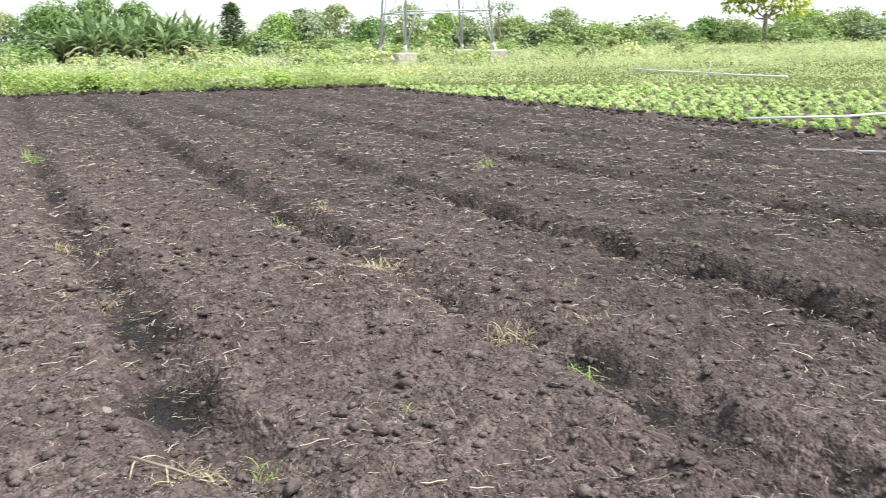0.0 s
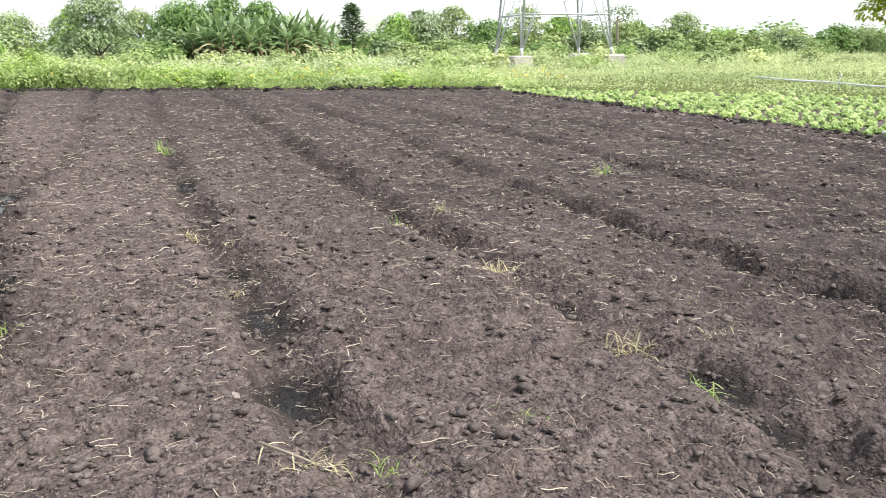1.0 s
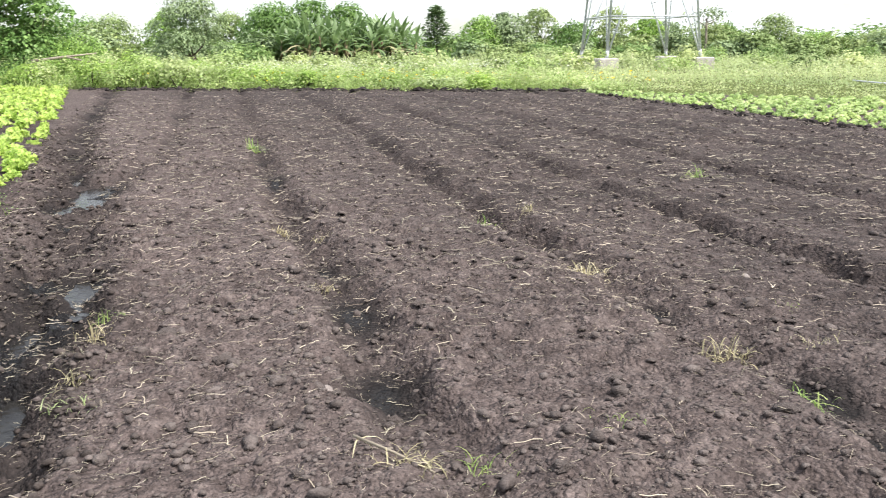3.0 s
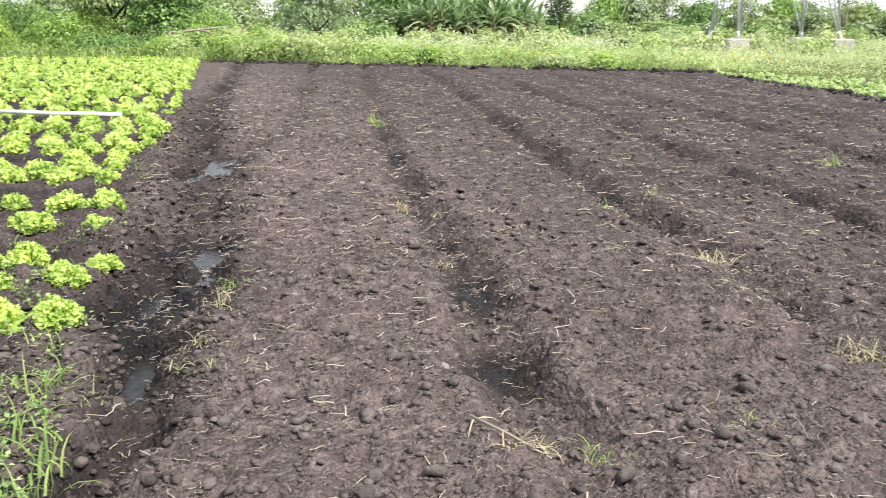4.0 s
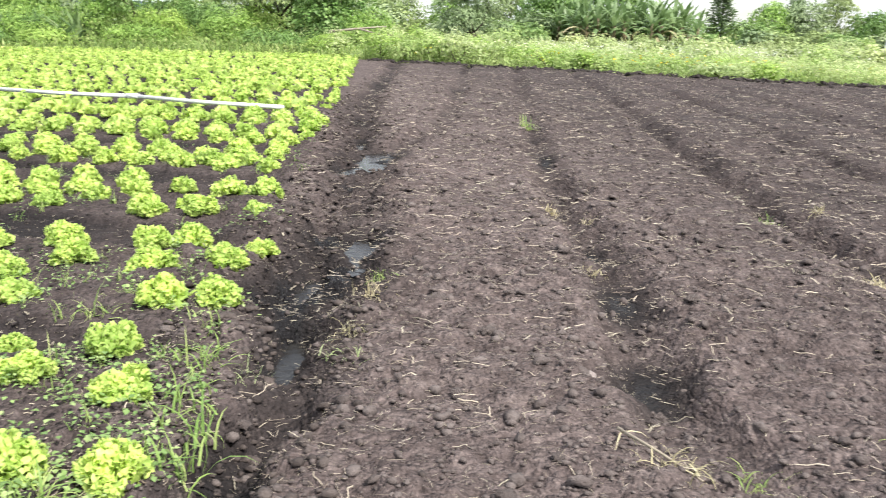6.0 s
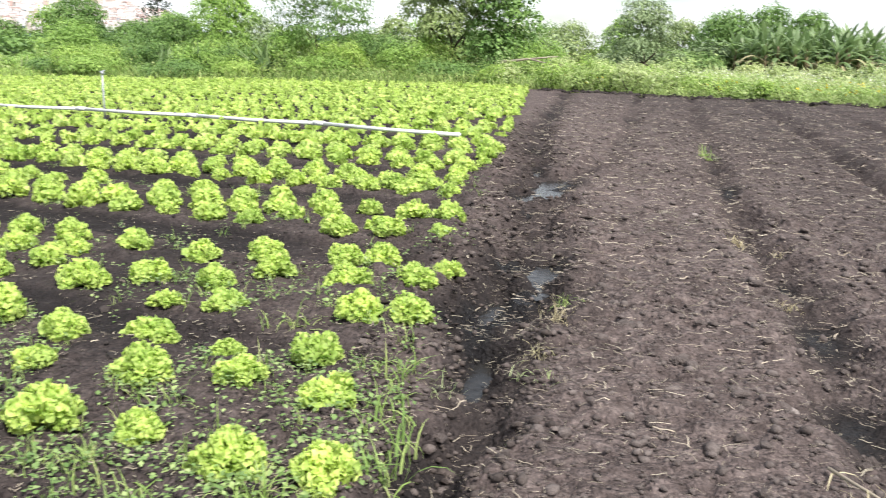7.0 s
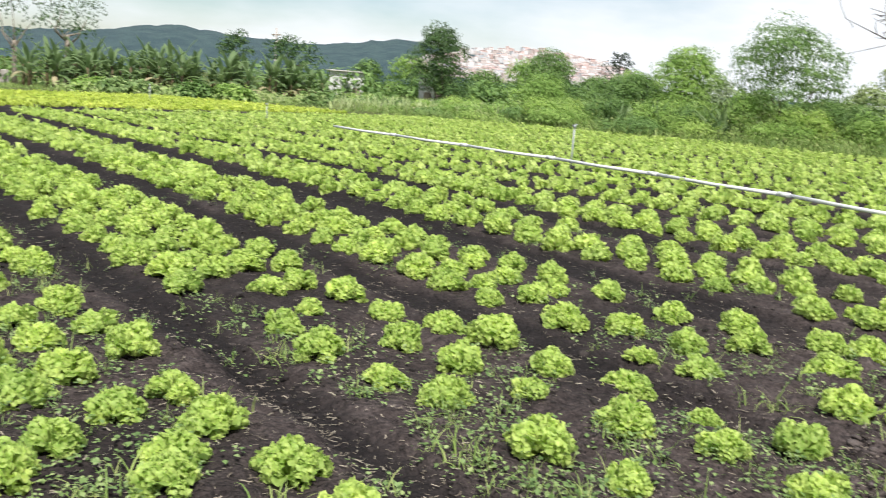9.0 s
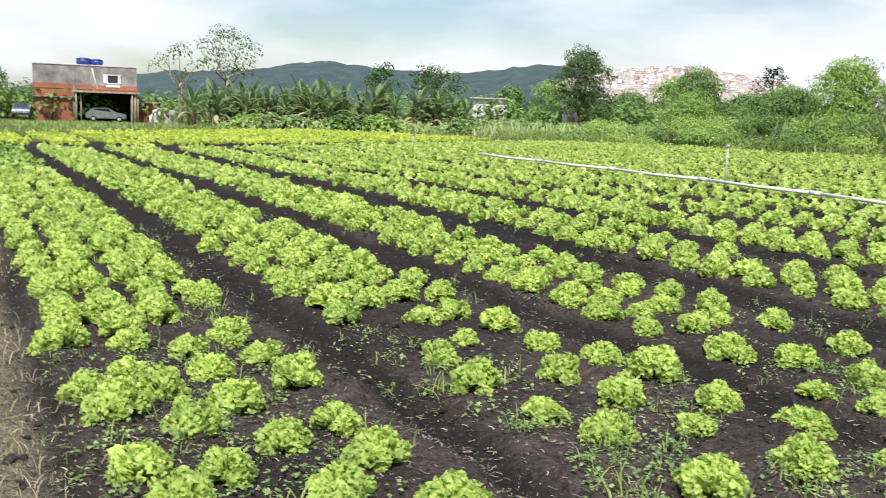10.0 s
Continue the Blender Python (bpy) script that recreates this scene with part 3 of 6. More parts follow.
# ---- lettuces ----
def frill_leaf(length, width, nu, nv, lean, curl, seed):
    """One crinkled, round-tipped leaf that rises from the origin along +y and curls outwards: (corners, triangles)."""
    rng = np.random.default_rng(seed)
    u, v = np.meshgrid(np.linspace(-1, 1, nu), np.linspace(0, 1, nv))
    wide = width * (0.2 + 0.9 * np.sin(np.clip(v * 1.7, 0, 1.57)) ** 1.4)
    ph = rng.uniform(0, 6.28, 4)
    edge = np.abs(u) * (0.15 + 0.85 * v)
    ruffle = width * (0.26 * edge * np.sin(v * 12 + ph[0] + u * 2.2) + 0.22 * step(0.45, 1, v) * np.sin(u * 4.5 + ph[1]) + 0.10 * np.sin(u * 6 + v * 11 + ph[3]))
    along = v * (1 - 0.26 * u ** 4 + 0.04 * np.sin(u * 5 + ph[3]))   # rounded, lobed end
    ang = lean + curl * v ** 1.5
    n = 24
    tt = np.linspace(0, 1, n)
    at = lean + curl * tt ** 1.5
    ys = np.concatenate([[0], np.cumsum(np.sin(at[1:]))]) * length / (n - 1)
    zs = np.concatenate([[0], np.cumsum(np.cos(at[1:]))]) * length / (n - 1)
    cup = 0.18 * width * u ** 2
    x = u * wide * (1 + 0.10 * np.sin(v * 19 + ph[2]))
    y = np.interp(along, tt, ys) - (cup + ruffle) * np.cos(ang)
    z = np.interp(along, tt, zs) + (cup + ruffle) * np.sin(ang)
    p = np.stack([x, y, z], -1)
    p = p + rng.normal(0, 0.025 * width, p.shape) * step(0.1, 0.6, v)[..., None]
    p[0] = (0, 0.0, 0.0)
    i, j = np.meshgrid(np.arange(nv - 1), np.arange(nu - 1), indexing="ij")
    q = np.stack([i * nu + j, i * nu + j + 1, (i + 1) * nu + j + 1, (i + 1) * nu + j], -1).reshape(-1, 4)
    return p.reshape(-1, 3), quads_to_tris(q)


def frilled_head(seed, count, rim, wide, tall, lobe, low=1.45, loose=0.5, even=0.5):
    """A mound of stalked, frilled leaf lobes that share one root: (corners, triangles)."""
    rng = np.random.default_rng(seed)
    verts, tris = [np.array([[0.0, 0.0, 0.006]])], []
    at = 1
    k = np.arange(count) + 0.5
    theta = np.arccos(1 - (1 - math.cos(low)) * k / count)
    phi = k * 2.39996 + rng.normal(0, 0.25, count)
    ring = np.arange(rim) * 2 * np.pi / rim
    bulge = 1 - 0.56 * even + even * value_noise(np.cos(phi) * 1.3 + seed, np.sin(phi) * 1.3 + theta, seed)
    for t, f, b in zip(theta, phi, bulge):
        d = np.array([math.sin(t) * math.cos(f), math.sin(t) * math.sin(f), math.cos(t)])
        c = d * np.array([wide, wide, tall]) * b * rng.uniform(0.82, 1.08) + np.array([0, 0, 0.02])
        n = d + np.array([0, 0, 0.5]) + rng.normal(0, loose, 3)
        n /= np.linalg.norm(n)
        e1 = np.cross(n, (0.3, 0.9, 0.2))
        e1 /= np.linalg.norm(e1)
        e2 = np.cross(n, e1)
        r = lobe * rng.uniform(0.75, 1.25) * (1 + 0.22 * np.sin(ring * 3 + rng.uniform(0, 6.28)) + rng.normal(0, 0.07, rim))
        lift = lobe * (0.32 * np.sin(ring * rng.choice([2, 3]) + rng.uniform(0, 6.28)) + rng.normal(0, 0.12, rim))
        edge = c + np.cos(ring)[:, None] * r[:, None] * e1 + np.sin(ring)[:, None] * r[:, None] * e2 + lift[:, None] * n
        verts.append(np.concatenate([[c - n * lobe * 0.25], edge]))
        j = np.arange(rim)
        tris.append(np.stack([np.full(rim, at), at + 1 + j, at + 1 + (j + 1) % rim], 1))
        lowest = int(np.argmin(edge[:, 2]))
        tris.append(np.array([[0, at + 1 + (lowest + 1) % rim, at + 1 + lowest]]))
        at += rim + 1
    return np.concatenate(verts), np.concatenate(tris)


def ruffled_head(seed, clumps, lobes, rim, wide, tall, knob, lobe, loose=0.5):
    """A loose-leaf head: knobs of ruffled leaf margins round a domed heart, all from one root: (corners, triangles)."""
    rng = np.random.default_rng(seed)
    verts, tris = [np.array([[0.0, 0.0, 0.004]])], []
    at = 1
    ring = np.arange(rim) * 2 * np.pi / rim
    for n in range(clumps):
        t = math.acos(1 - 0.93 * (n + 0.35) / clumps)
        f = n * 2.39996 + rng.normal(0, 0.3)
        d = np.array([math.sin(t) * math.cos(f), math.sin(t) * math.sin(f), math.cos(t)])
        centre = d * np.array([wide, wide, tall]) * rng.uniform(0.8, 1.15)
        size = knob * rng.uniform(0.75, 1.25)
        turn = np.array([0.25, 0.9, 0.3]) + rng.normal(0, 0.4, 3)
        g1 = np.cross(d, turn)
        g1 /= np.linalg.norm(g1)
        g2 = np.cross(d, g1)
        for k in range(lobes):
            ct = 1 - 1.25 * (k + 0.5) / lobes
            st, a = math.sqrt(max(0.0, 1 - ct * ct)), k * 2.39996 + rng.normal(0, 0.3)
            e = d * ct + st * (math.cos(a) * g1 + math.sin(a) * g2)
            c = centre + e * size * rng.uniform(0.8, 1.15)
            c[2] = max(c[2], 0.008)
            n_ = e + np.array([0, 0, 0.35]) + rng.normal(0, loose, 3)
            n_ /= np.linalg.norm(n_)
            e1 = np.cross(n_, (0.3, 0.9, 0.2))
            e1 /= np.linalg.norm(e1)
            e2 = np.cross(n_, e1)
            r = lobe * rng.uniform(0.7, 1.3) * (1 + 0.25 * np.sin(ring * 3 + rng.uniform(0, 6.28)) + rng.normal(0, 0.08, rim))
            lift = lobe * (0.5 * np.sin(ring * rng.choice([2, 3]) + rng.uniform(0, 6.28)) + rng.normal(0, 0.15, rim))
            edge = c + np.cos(ring)[:, None] * r[:, None] * e1 + np.sin(ring)[:, None] * r[:, None] * e2 + lift[:, None] * n_
            verts.append(np.concatenate([[c - n_ * lobe * 0.35], edge]))
            j = np.arange(rim)
            tris.append(np.stack([np.full(rim, at), at + 1 + j, at + 1 + (j + 1) % rim], 1))
            lowest = int(np.argmin(edge[:, 2]))
            tris.append(np.array([[0, at + 1 + (lowest + 1) % rim, at + 1 + lowest]]))
            at += rim + 1
    return np.concatenate(verts), np.concatenate(tris)


HEARTS = [mesh_pair("heart", ruffled_head(11 + i, 13, 36, 6, 0.098, 0.106, 0.043, 0.0132), MAT["lettuce"]) for i in range(6)]
LEAVES = [mesh_pair("leaf", frill_leaf(0.140, 0.042, 8, 6, 1.0, 0.5, 50 + i), MAT["lettuce_outer"]) for i in range(4)]
NEAR_HEADS = [mesh_pair("lettuce", ruffled_head(31 + i, 12, 16, 5, 0.098, 0.108, 0.045, 0.0205), MAT["lettuce"]) for i in range(6)]
MID_HEADS = [ruffled_head(71 + i, 10, 7, 4, 0.100, 0.108, 0.045, 0.029, 0.38) for i in range(4)]
FAR_HEADS = [ruffled_head(91 + i, 9, 2, 4, 0.085, 0.110, 0.038, 0.046, 0.22) for i in range(3)]

# heads that stand singly at the near ends of the beds
HEADS_A = [(-2.73, 2.88), (-2.28, 2.86), (-1.83, 2.73), (-1.49, 2.77), (-1.73, 3.38), (-2.0, 3.91), (-2.19, 3.51), (-2.49, 3.92), (-2.65, 3.46),
           (-3.38, 3.86), (-3.18, 3.42), (-3.9, 3.98), (-4.26, 3.93), (-3.7, 3.45), (-3.4, 3.02), (-4.14, 3.44), (-3.81, 2.98), (-4.72, 3.87), (-4.26, 2.93),
           (-4.77, 3.07), (-5.25, 3.96), (-5.01, 3.45), (-5.63, 3.6), (-5.69, 3.91), (-2.97, 3.99)]
HEADS_B = [(-3.59, 5.63), (-2.86, 4.61), (-3.18, 5.08), (-3.19, 4.5), (-3.61, 5.01), (-3.91, 4.74), (-4.5, 5.46), (-4.21, 5.74), (-3.15, 5.78), (-2.89, 5.34),
           (-2.55, 5.75), (-2.29, 5.1), (-2.02, 4.56), (-2.34, 5.94), (-1.91, 5.33), (-1.83, 5.76), (-1.75, 4.64), (-3.16, 7.1), (-2.73, 7.02), (-2.28, 7.6), (-2.14, 6.85)]
HEADS_C = [(-4.15, 1.06), (-3.92, 1.32), (-3.55, 1.62), (-3.79, 1.08), (-4.86, 1.2), (-5.04, 1.48), (-4.49, 1.44), (-4.69, 1.72), (-4.12, 1.68), (-4.18, 1.99),
           (-3.71, 1.91), (-4.86, 2.14), (-5.35, 2.19), (-5.18, 1.81), (-5.23, 1.18), (-5.47, 1.44), (-3.23, 1.93), (-5.79, 2.2), (-5.68, 1.87), (-6.02, 1.66), (-3.4, 1.5), (-2.75, 1.85)]
SMALL_HEADS = {(-2.49, 3.92), (-3.18, 3.42), (-3.19, 4.5), (-5.01, 3.45)}


def lettuce_plot():
    rng = np.random.default_rng(3)
    placed = [(x, y, 0.72 if (x, y) in SMALL_HEADS else 1.0 + rng.normal(0, 0.07)) for x, y in HEADS_A + HEADS_B + HEADS_C]
    known = np.array([p[:2] for p in placed])
    grid = []
    for b, s0 in enumerate(BED_STARTS):
        for row in range(4):
            s = s0 + row * 0.325
            a = 1.2 + 0.245 * (row % 2)
            while a < (19.6 if b == 0 else 45):
                a += 0.475 + rng.normal(0, 0.022) - 0.02 * math.sin(a * 1.7)
                p = ALONG * a + ACROSS * (s + rng.normal(0, 0.035))
                x, y = p
                if x > np.interp(y, EDGE_Y, EDGE_X) - 0.12 or y > 41 - 0.3 * max(0, -x - 24) or x < -28.5 - 0.35 * max(0, y - 12) or rng.random() < 0.03:
                    continue
                if np.min(np.hypot(*(known - p).T)) < 0.3:
                    continue
                if (s < 1.9 and x > -6.2) or (1.9 <= s < 3.9 and x > -5.9) or (3.9 <= s < 6.0 and x > -4.4):
                    continue
                grid.append((x, y, (1.04 if b == 0 else 1.03) + rng.normal(0, 0.11)))
    grid.sort(key=lambda g: math.hypot(g[0] + 0.4, g[1]))
    near = 300 - len(placed)
    singles = placed + grid[:near]
    base = {}
    for i, (x, y, k) in enumerate(singles):
        z = float(height(x, y)[0]) - 0.012
        m = pose(x, y, z, rng.normal(0, 5), rng.normal(0, 5), rng.uniform(0, 360))
        size = 1.02 * k
        if i < 105:
            head = thing("lettuce", m, "bright yellow-green loose-leaf lettuce head growing in black soil", "lettuce", "lettuces in the beds")
            head.scale = (size, size, size * rng.uniform(0.9, 1.12))
            part("heart", HEARTS[i % 6], None, head)
            for j in range(6):
                leaf = part("leaf", LEAVES[(i + j) % 4], None, head)
                leaf.matrix_local = pose(0, 0, 0.01, rng.normal(0, 6), rng.normal(0, 6), j * 60 + rng.normal(0, 10))
        else:
            head = new("lettuce", NEAR_HEADS[i % 6])
            head.matrix_world = m
            head.scale = (size, size, size * rng.uniform(0.9, 1.12))
            tagged(head, "bright yellow-green loose-leaf lettuce head growing in black soil", "lettuce", "lettuces in the beds")
    rest = np.array(grid[near:])
    far = np.hypot(rest[:, 0], rest[:, 1]) > 15
    pieces = []
    for sel, heads in ((~far, MID_HEADS), (far, FAR_HEADS)):
        pts = rest[sel]
        for i, h in enumerate(heads):
            q = pts[i::len(heads)]
            place = np.stack([q[:, 0], q[:, 1], height(q[:, 0], q[:, 1]) - 0.01], 1)
            pieces.append(scatter(h, place, rng.uniform(0, 6.28, len(q)), 1.07 * q[:, 2]))
    v, f = joined(pieces)
    tagged(new("lettuce_rows", mesh_of("lettuce_rows", v, [f], MAT["lettuce"])), "long beds of bright green loose-leaf lettuces", "lettuces", kind="stuff")


lettuce_plot()


def far_plot():
    """A second, younger and yellower plot beyond the first, in rows along the same way."""
    rng = np.random.default_rng(5)
    pts = []
    for s in np.arange(0.5, 40, 0.46):
        if (s - 0.5) % 1.9 > 1.5:
            continue
        for a in np.arange(24, 62, 0.5):
            p = ALONG * a + ACROSS * s + rng.normal(0, 0.05, 2)
            left = -31.0 - 0.35 * max(0, p[1] - 12)
            if p[0] < left and p[1] < 33 and p[0] > -40 - 0.75 * max(0, p[1] - 8):
                pts.append(p)
    pts = np.array(pts)
    place = np.stack([pts[:, 0], pts[:, 1], height(pts[:, 0], pts[:, 1])], 1)
    v, f = joined([scatter(FAR_HEADS[i], place[i::3], rng.uniform(0, 6.28, len(place[i::3])), rng.normal(1.25, 0.12, len(place[i::3]))) for i in range(3)])
    tagged(new("young_lettuce_rows", mesh_of("young_lettuce_rows", v, [f], MAT["lettuce_far"])), "yellow-green rows of young lettuces in a further plot", "lettuces", kind="stuff")


far_plot()


def green_rows():
    rng = np.random.default_rng(6)
    pts = np.array([ALONG * a + ACROSS * s + rng.normal(0, 0.05, 2) for s in np.arange(-0.2, 1.3, 0.35) for a in np.arange(20.2, 27.5, 0.4)])
    place = np.stack([pts[:, 0], pts[:, 1], height(pts[:, 0], pts[:, 1])], 1)
    v, f = scatter(frilled_head(190, 22, 5, 0.15, 0.17, 0.06, 1.5), place, rng.uniform(0, 6.28, len(place)), rng.normal(1.0, 0.15, len(place)))
    tagged(new("green_crop_rows", mesh_of("green_crop_rows", v, [f], MAT["leaf_light"])), "darker green leafy crop at the end of a bed", "crop", kind="stuff")


green_rows()


def seedling_head(seed, count, rim, lobe):
    return frilled_head(seed, count, rim, 0.105, 0.095, lobe, 1.55)


def seedling_plot():
    rng = np.random.default_rng(8)
    pts = []
    for row, x in enumerate(np.arange(CROP_X + 0.3, CROP_X + 7.2, 0.36)):
        for y in np.arange(6.0, 27.2 - 1.2 * (x - 11.7), 0.34):
            if rng.random() > 0.05:
                pts.append((x + rng.normal(0, 0.05), y + rng.normal(0, 0.06)))
    pts = np.array(sorted(pts, key=lambda p: math.hypot(*p)))
    meshes = [mesh_pair("seedling", seedling_head(200 + i, 60, 6, 0.026), MAT["cabbage"]) for i in range(3)]
    for i, (x, y) in enumerate(pts[:220]):
        ob = new("leafy_seedling", meshes[i % 3])
        ob.matrix_world = pose(x, y, float(height(x, y)[0]), rng.normal(0, 6), rng.normal(0, 6), rng.uniform(0, 360))
        ob.scale = [rng.uniform(0.72, 1.0)] * 3
        tagged(ob, "pale green leafy seedling in a planted row", "seedling", "seedlings in rows")
    rest = pts[220:]
    place = np.stack([rest[:, 0], rest[:, 1], height(rest[:, 0], rest[:, 1])], 1)
    v, f = joined([scatter(seedling_head(210 + i, 20, 4, 0.042), place[i::3], rng.uniform(0, 6.28, len(place[i::3])), rng.normal(0.85, 0.1, len(place[i::3]))) for i in range(3)])
    tagged(new("seedling_rows", mesh_of("seedling_rows", v, [f], MAT["cabbage"])), "rows of pale green leafy seedlings beside the ploughed soil", "seedlings", kind="stuff")


seedling_plot()


# ---- irrigation pipes ----
def pipeline(name, points, radius, segment, mat, label, lift=0.0):
    """A pipe laid over the plants in lengths with sleeves at the joints."""
    pts = np.asarray(points, float)
    line = thing(name, pose(*pts[0]), label, "pipe")
    legs = np.linalg.norm(np.diff(pts, axis=0), axis=1)
    total, cum = legs.sum(), np.concatenate([[0], np.cumsum(legs)])
    at = lambda d: np.array([np.interp(d, cum, pts[:, i]) for i in range(3)]) - pts[0]
    n = max(1, round(total / segment))
    for i in range(n):
        a, b = total * i / n, total * (i + 1) / n
        mid = at((a + b) / 2) - np.array([0, 0, 0.02])
        part("pipe_length", tube([at(a), mid, at(b)], radius, 10), mat, line)
        if i:
            d = (at(a + 0.12) - at(a - 0.12)) / 2
            part("sleeve", tube([at(a) - d, at(a) + d], radius * 1.3, 10), mat, line)
    return line


pipeline("irrigation_pipe", [(-3.71, 13.96, 0.22), (-6.0, 14.74, 0.24), (-11.5, 15.95, 0.24), (-20.9, 17.2, 0.22)], 0.034, 3.0, MAT["pipe"], "white plastic irrigation pipe lying across the lettuce beds")
pipeline("irrigation_pipe", [(10.6, 10.9, 0.16), (11.6, 10.2, 0.18), (13.6, 9.9, 0.17)], 0.02, 3.0, MAT["pipe"], "white plastic irrigation pipe lying across the seedling rows")
pipeline("irrigation_pipe", [(9.0, 8.2, 0.05), (9.6, 7.5, 0.06), (10.4, 6.6, 0.06)], 0.018, 2.0, MAT["grey_pipe"], "pale plastic pipe on the border of the ploughed soil")
pipeline("irrigation_pipe", [(21.3, 28.0, 0.2), (20.4, 22.9, 0.2), (19.8, 18.9, 0.2)], 0.03, 4.0, MAT["pipe"], "white irrigation pipe in the grass beyond the seedlings")


def sprinkler(x, y, tall):
    z = float(height(x, y)[0]) - 0.05
    riser = thing("sprinkler", pose(x, y, z, 1.5, 1.0, 0), "grey plastic sprinkler riser standing among the plants", "sprinkler", "sprinklers")
    part("pole", bar((0, 0, 0), (0, 0, tall), 0.019, 8), MAT["grey_pipe"], riser)
    part("head", joined([bar((0, 0, tall), (0, 0, tall + 0.06), 0.032, 8), bar((-0.05, 0, tall + 0.05), (0.06, 0, tall + 0.08), 0.012, 6)]), MAT["grey_pipe"], riser)


for x, y, tall in ((-11.7, 16.1, 1.0), (-26.8, 19.1, 0.6), (20.15, 22.5, 0.5), (-40.0, 22.0, 0.9)):
    sprinkler(x, y, tall)

# ---- plants of the verges ----
def blade(width, lean, nv=4):
    """A grass blade one unit long, bending over along +y."""
    v = np.linspace(0, 1, nv)
    a = lean * v ** 1.5
    y = np.concatenate([[0], np.cumsum(np.sin(a[1:]) / (nv - 1))])
    z = np.concatenate([[0], np.cumsum(np.cos(a[1:]) / (nv - 1))])
    w = width * (1 - v ** 2)
    p = np.stack([np.stack([-w, y, z], 1), np.stack([w, y, z], 1)], 1).reshape(-1, 3)
    i = np.arange(nv - 1)
    return p, quads_to_tris(np.stack([2 * i, 2 * i + 1, 2 * i + 3, 2 * i + 2], 1))


def leaf_shape(long=1.0, wide=0.5):
    """A folded pointed leaf, four triangles."""
    p = np.array([(0, 0, 0), (-wide / 2, long * 0.45, 0.08), (0, long * 0.5, -0.04), (wide / 2, long * 0.45, 0.08), (0, long, -0.10)])
    return p, np.array([(0, 2, 1), (0, 3, 2), (1, 2, 4), (2, 3, 4)])


FAR_BLADES = [blade(0.028, 0.5, 3), blade(0.032, 1.1, 3), blade(0.026, 1.6, 3)]
BLADES = [blade(0.022, 0.8), blade(0.028, 1.5, 5), blade(0.022, 2.3, 6)]
LEAF = leaf_shape()
SPRIG = (np.array([(-0.24, 0, 0), (0.24, 0.1, 0.04), (0, 1, -0.06)]), np.array([(0, 1, 2)]))
ROUND_LEAF = leaf_shape(1.0, 0.85)
KITE = (np.array([(0, 0, 0), (-0.3, 0.5, 0.1), (0, 1, -0.05), (0.3, 0.5, 0.1)]), np.array([(0, 2, 1), (0, 3, 2)]))
BROAD_KITE = (np.array([(0, 0, 0), (-0.45, 0.5, 0.12), (0, 1, -0.05), (0.45, 0.5, 0.12)]), np.array([(0, 2, 1), (0, 3, 2)]))


def grass_field(name, pts, tall, spread, per, mat, label, category="grass", wide=1.0, seed=1, soft=0.35):
    """Clumps of blades at pts, joined."""
    rng = np.random.default_rng(seed)
    n = len(pts)
    base = np.repeat(pts, per, 0) + rng.normal(0, spread, (n * per, 2))
    size = np.repeat(tall if np.ndim(tall) else np.full(n, tall), per) * rng.uniform(0.55, 1.15, n * per)
    place = np.stack([base[:, 0], base[:, 1], height(base[:, 0], base[:, 1]) - 0.02], 1)
    pieces = []
    for i, b in enumerate(FAR_BLADES if wide > 1.4 else BLADES):
        q = slice(i, None, 3)
        m = len(place[q])
        pieces.append(scatter((b[0], b[1]), place[q], rng.uniform(0, 6.28, m), size[q], rng.normal(-0.1, soft, m), np.stack([np.full(m, wide), np.ones(m), np.ones(m)], 1)))
    v, f = joined(pieces)
    return tagged(new(name, mesh_of(name, v, [f], mat)), label, category, kind="stuff")


def crown_leaves(blobs, count, size, rng, hang=0.75, shape=None):
    """Leaves over uneven blobs (centre, radii): (corners, triangles)."""
    w = np.array([b[1][0] * b[1][1] + b[1][0] * b[1][2] for b in blobs])
    pick = rng.choice(len(blobs), count, p=w / w.sum())
    c = np.array([b[0] for b in blobs])[pick]
    r = np.array([b[1] for b in blobs])[pick]
    d = rng.normal(0, 1, (count, 3))
    d /= np.linalg.norm(d, axis=1)[:, None]
    d[:, 2] = np.where(d[:, 2] < -0.5, -d[:, 2] * 0.5, d[:, 2])
    lumpy = 0.72 + 0.42 * value_noise(d[:, 0] * 2.6 + pick * 3.1 + 9, d[:, 1] * 2.6 + d[:, 2] * 3.7, 12)
    p = c + d * r * (lumpy * rng.uniform(0.62, 1.05, count) ** 0.6)[:, None]
    turn = np.arctan2(d[:, 1], d[:, 0]) - np.pi / 2 + rng.normal(0, 0.7, count)
    tilt = np.arcsin(np.clip(d[:, 2], -1, 1)) * 0.5 + rng.normal(-hang, 0.4, count)
    return scatter(shape or KITE, p, turn, size * rng.uniform(0.6, 1.3, count), tilt)


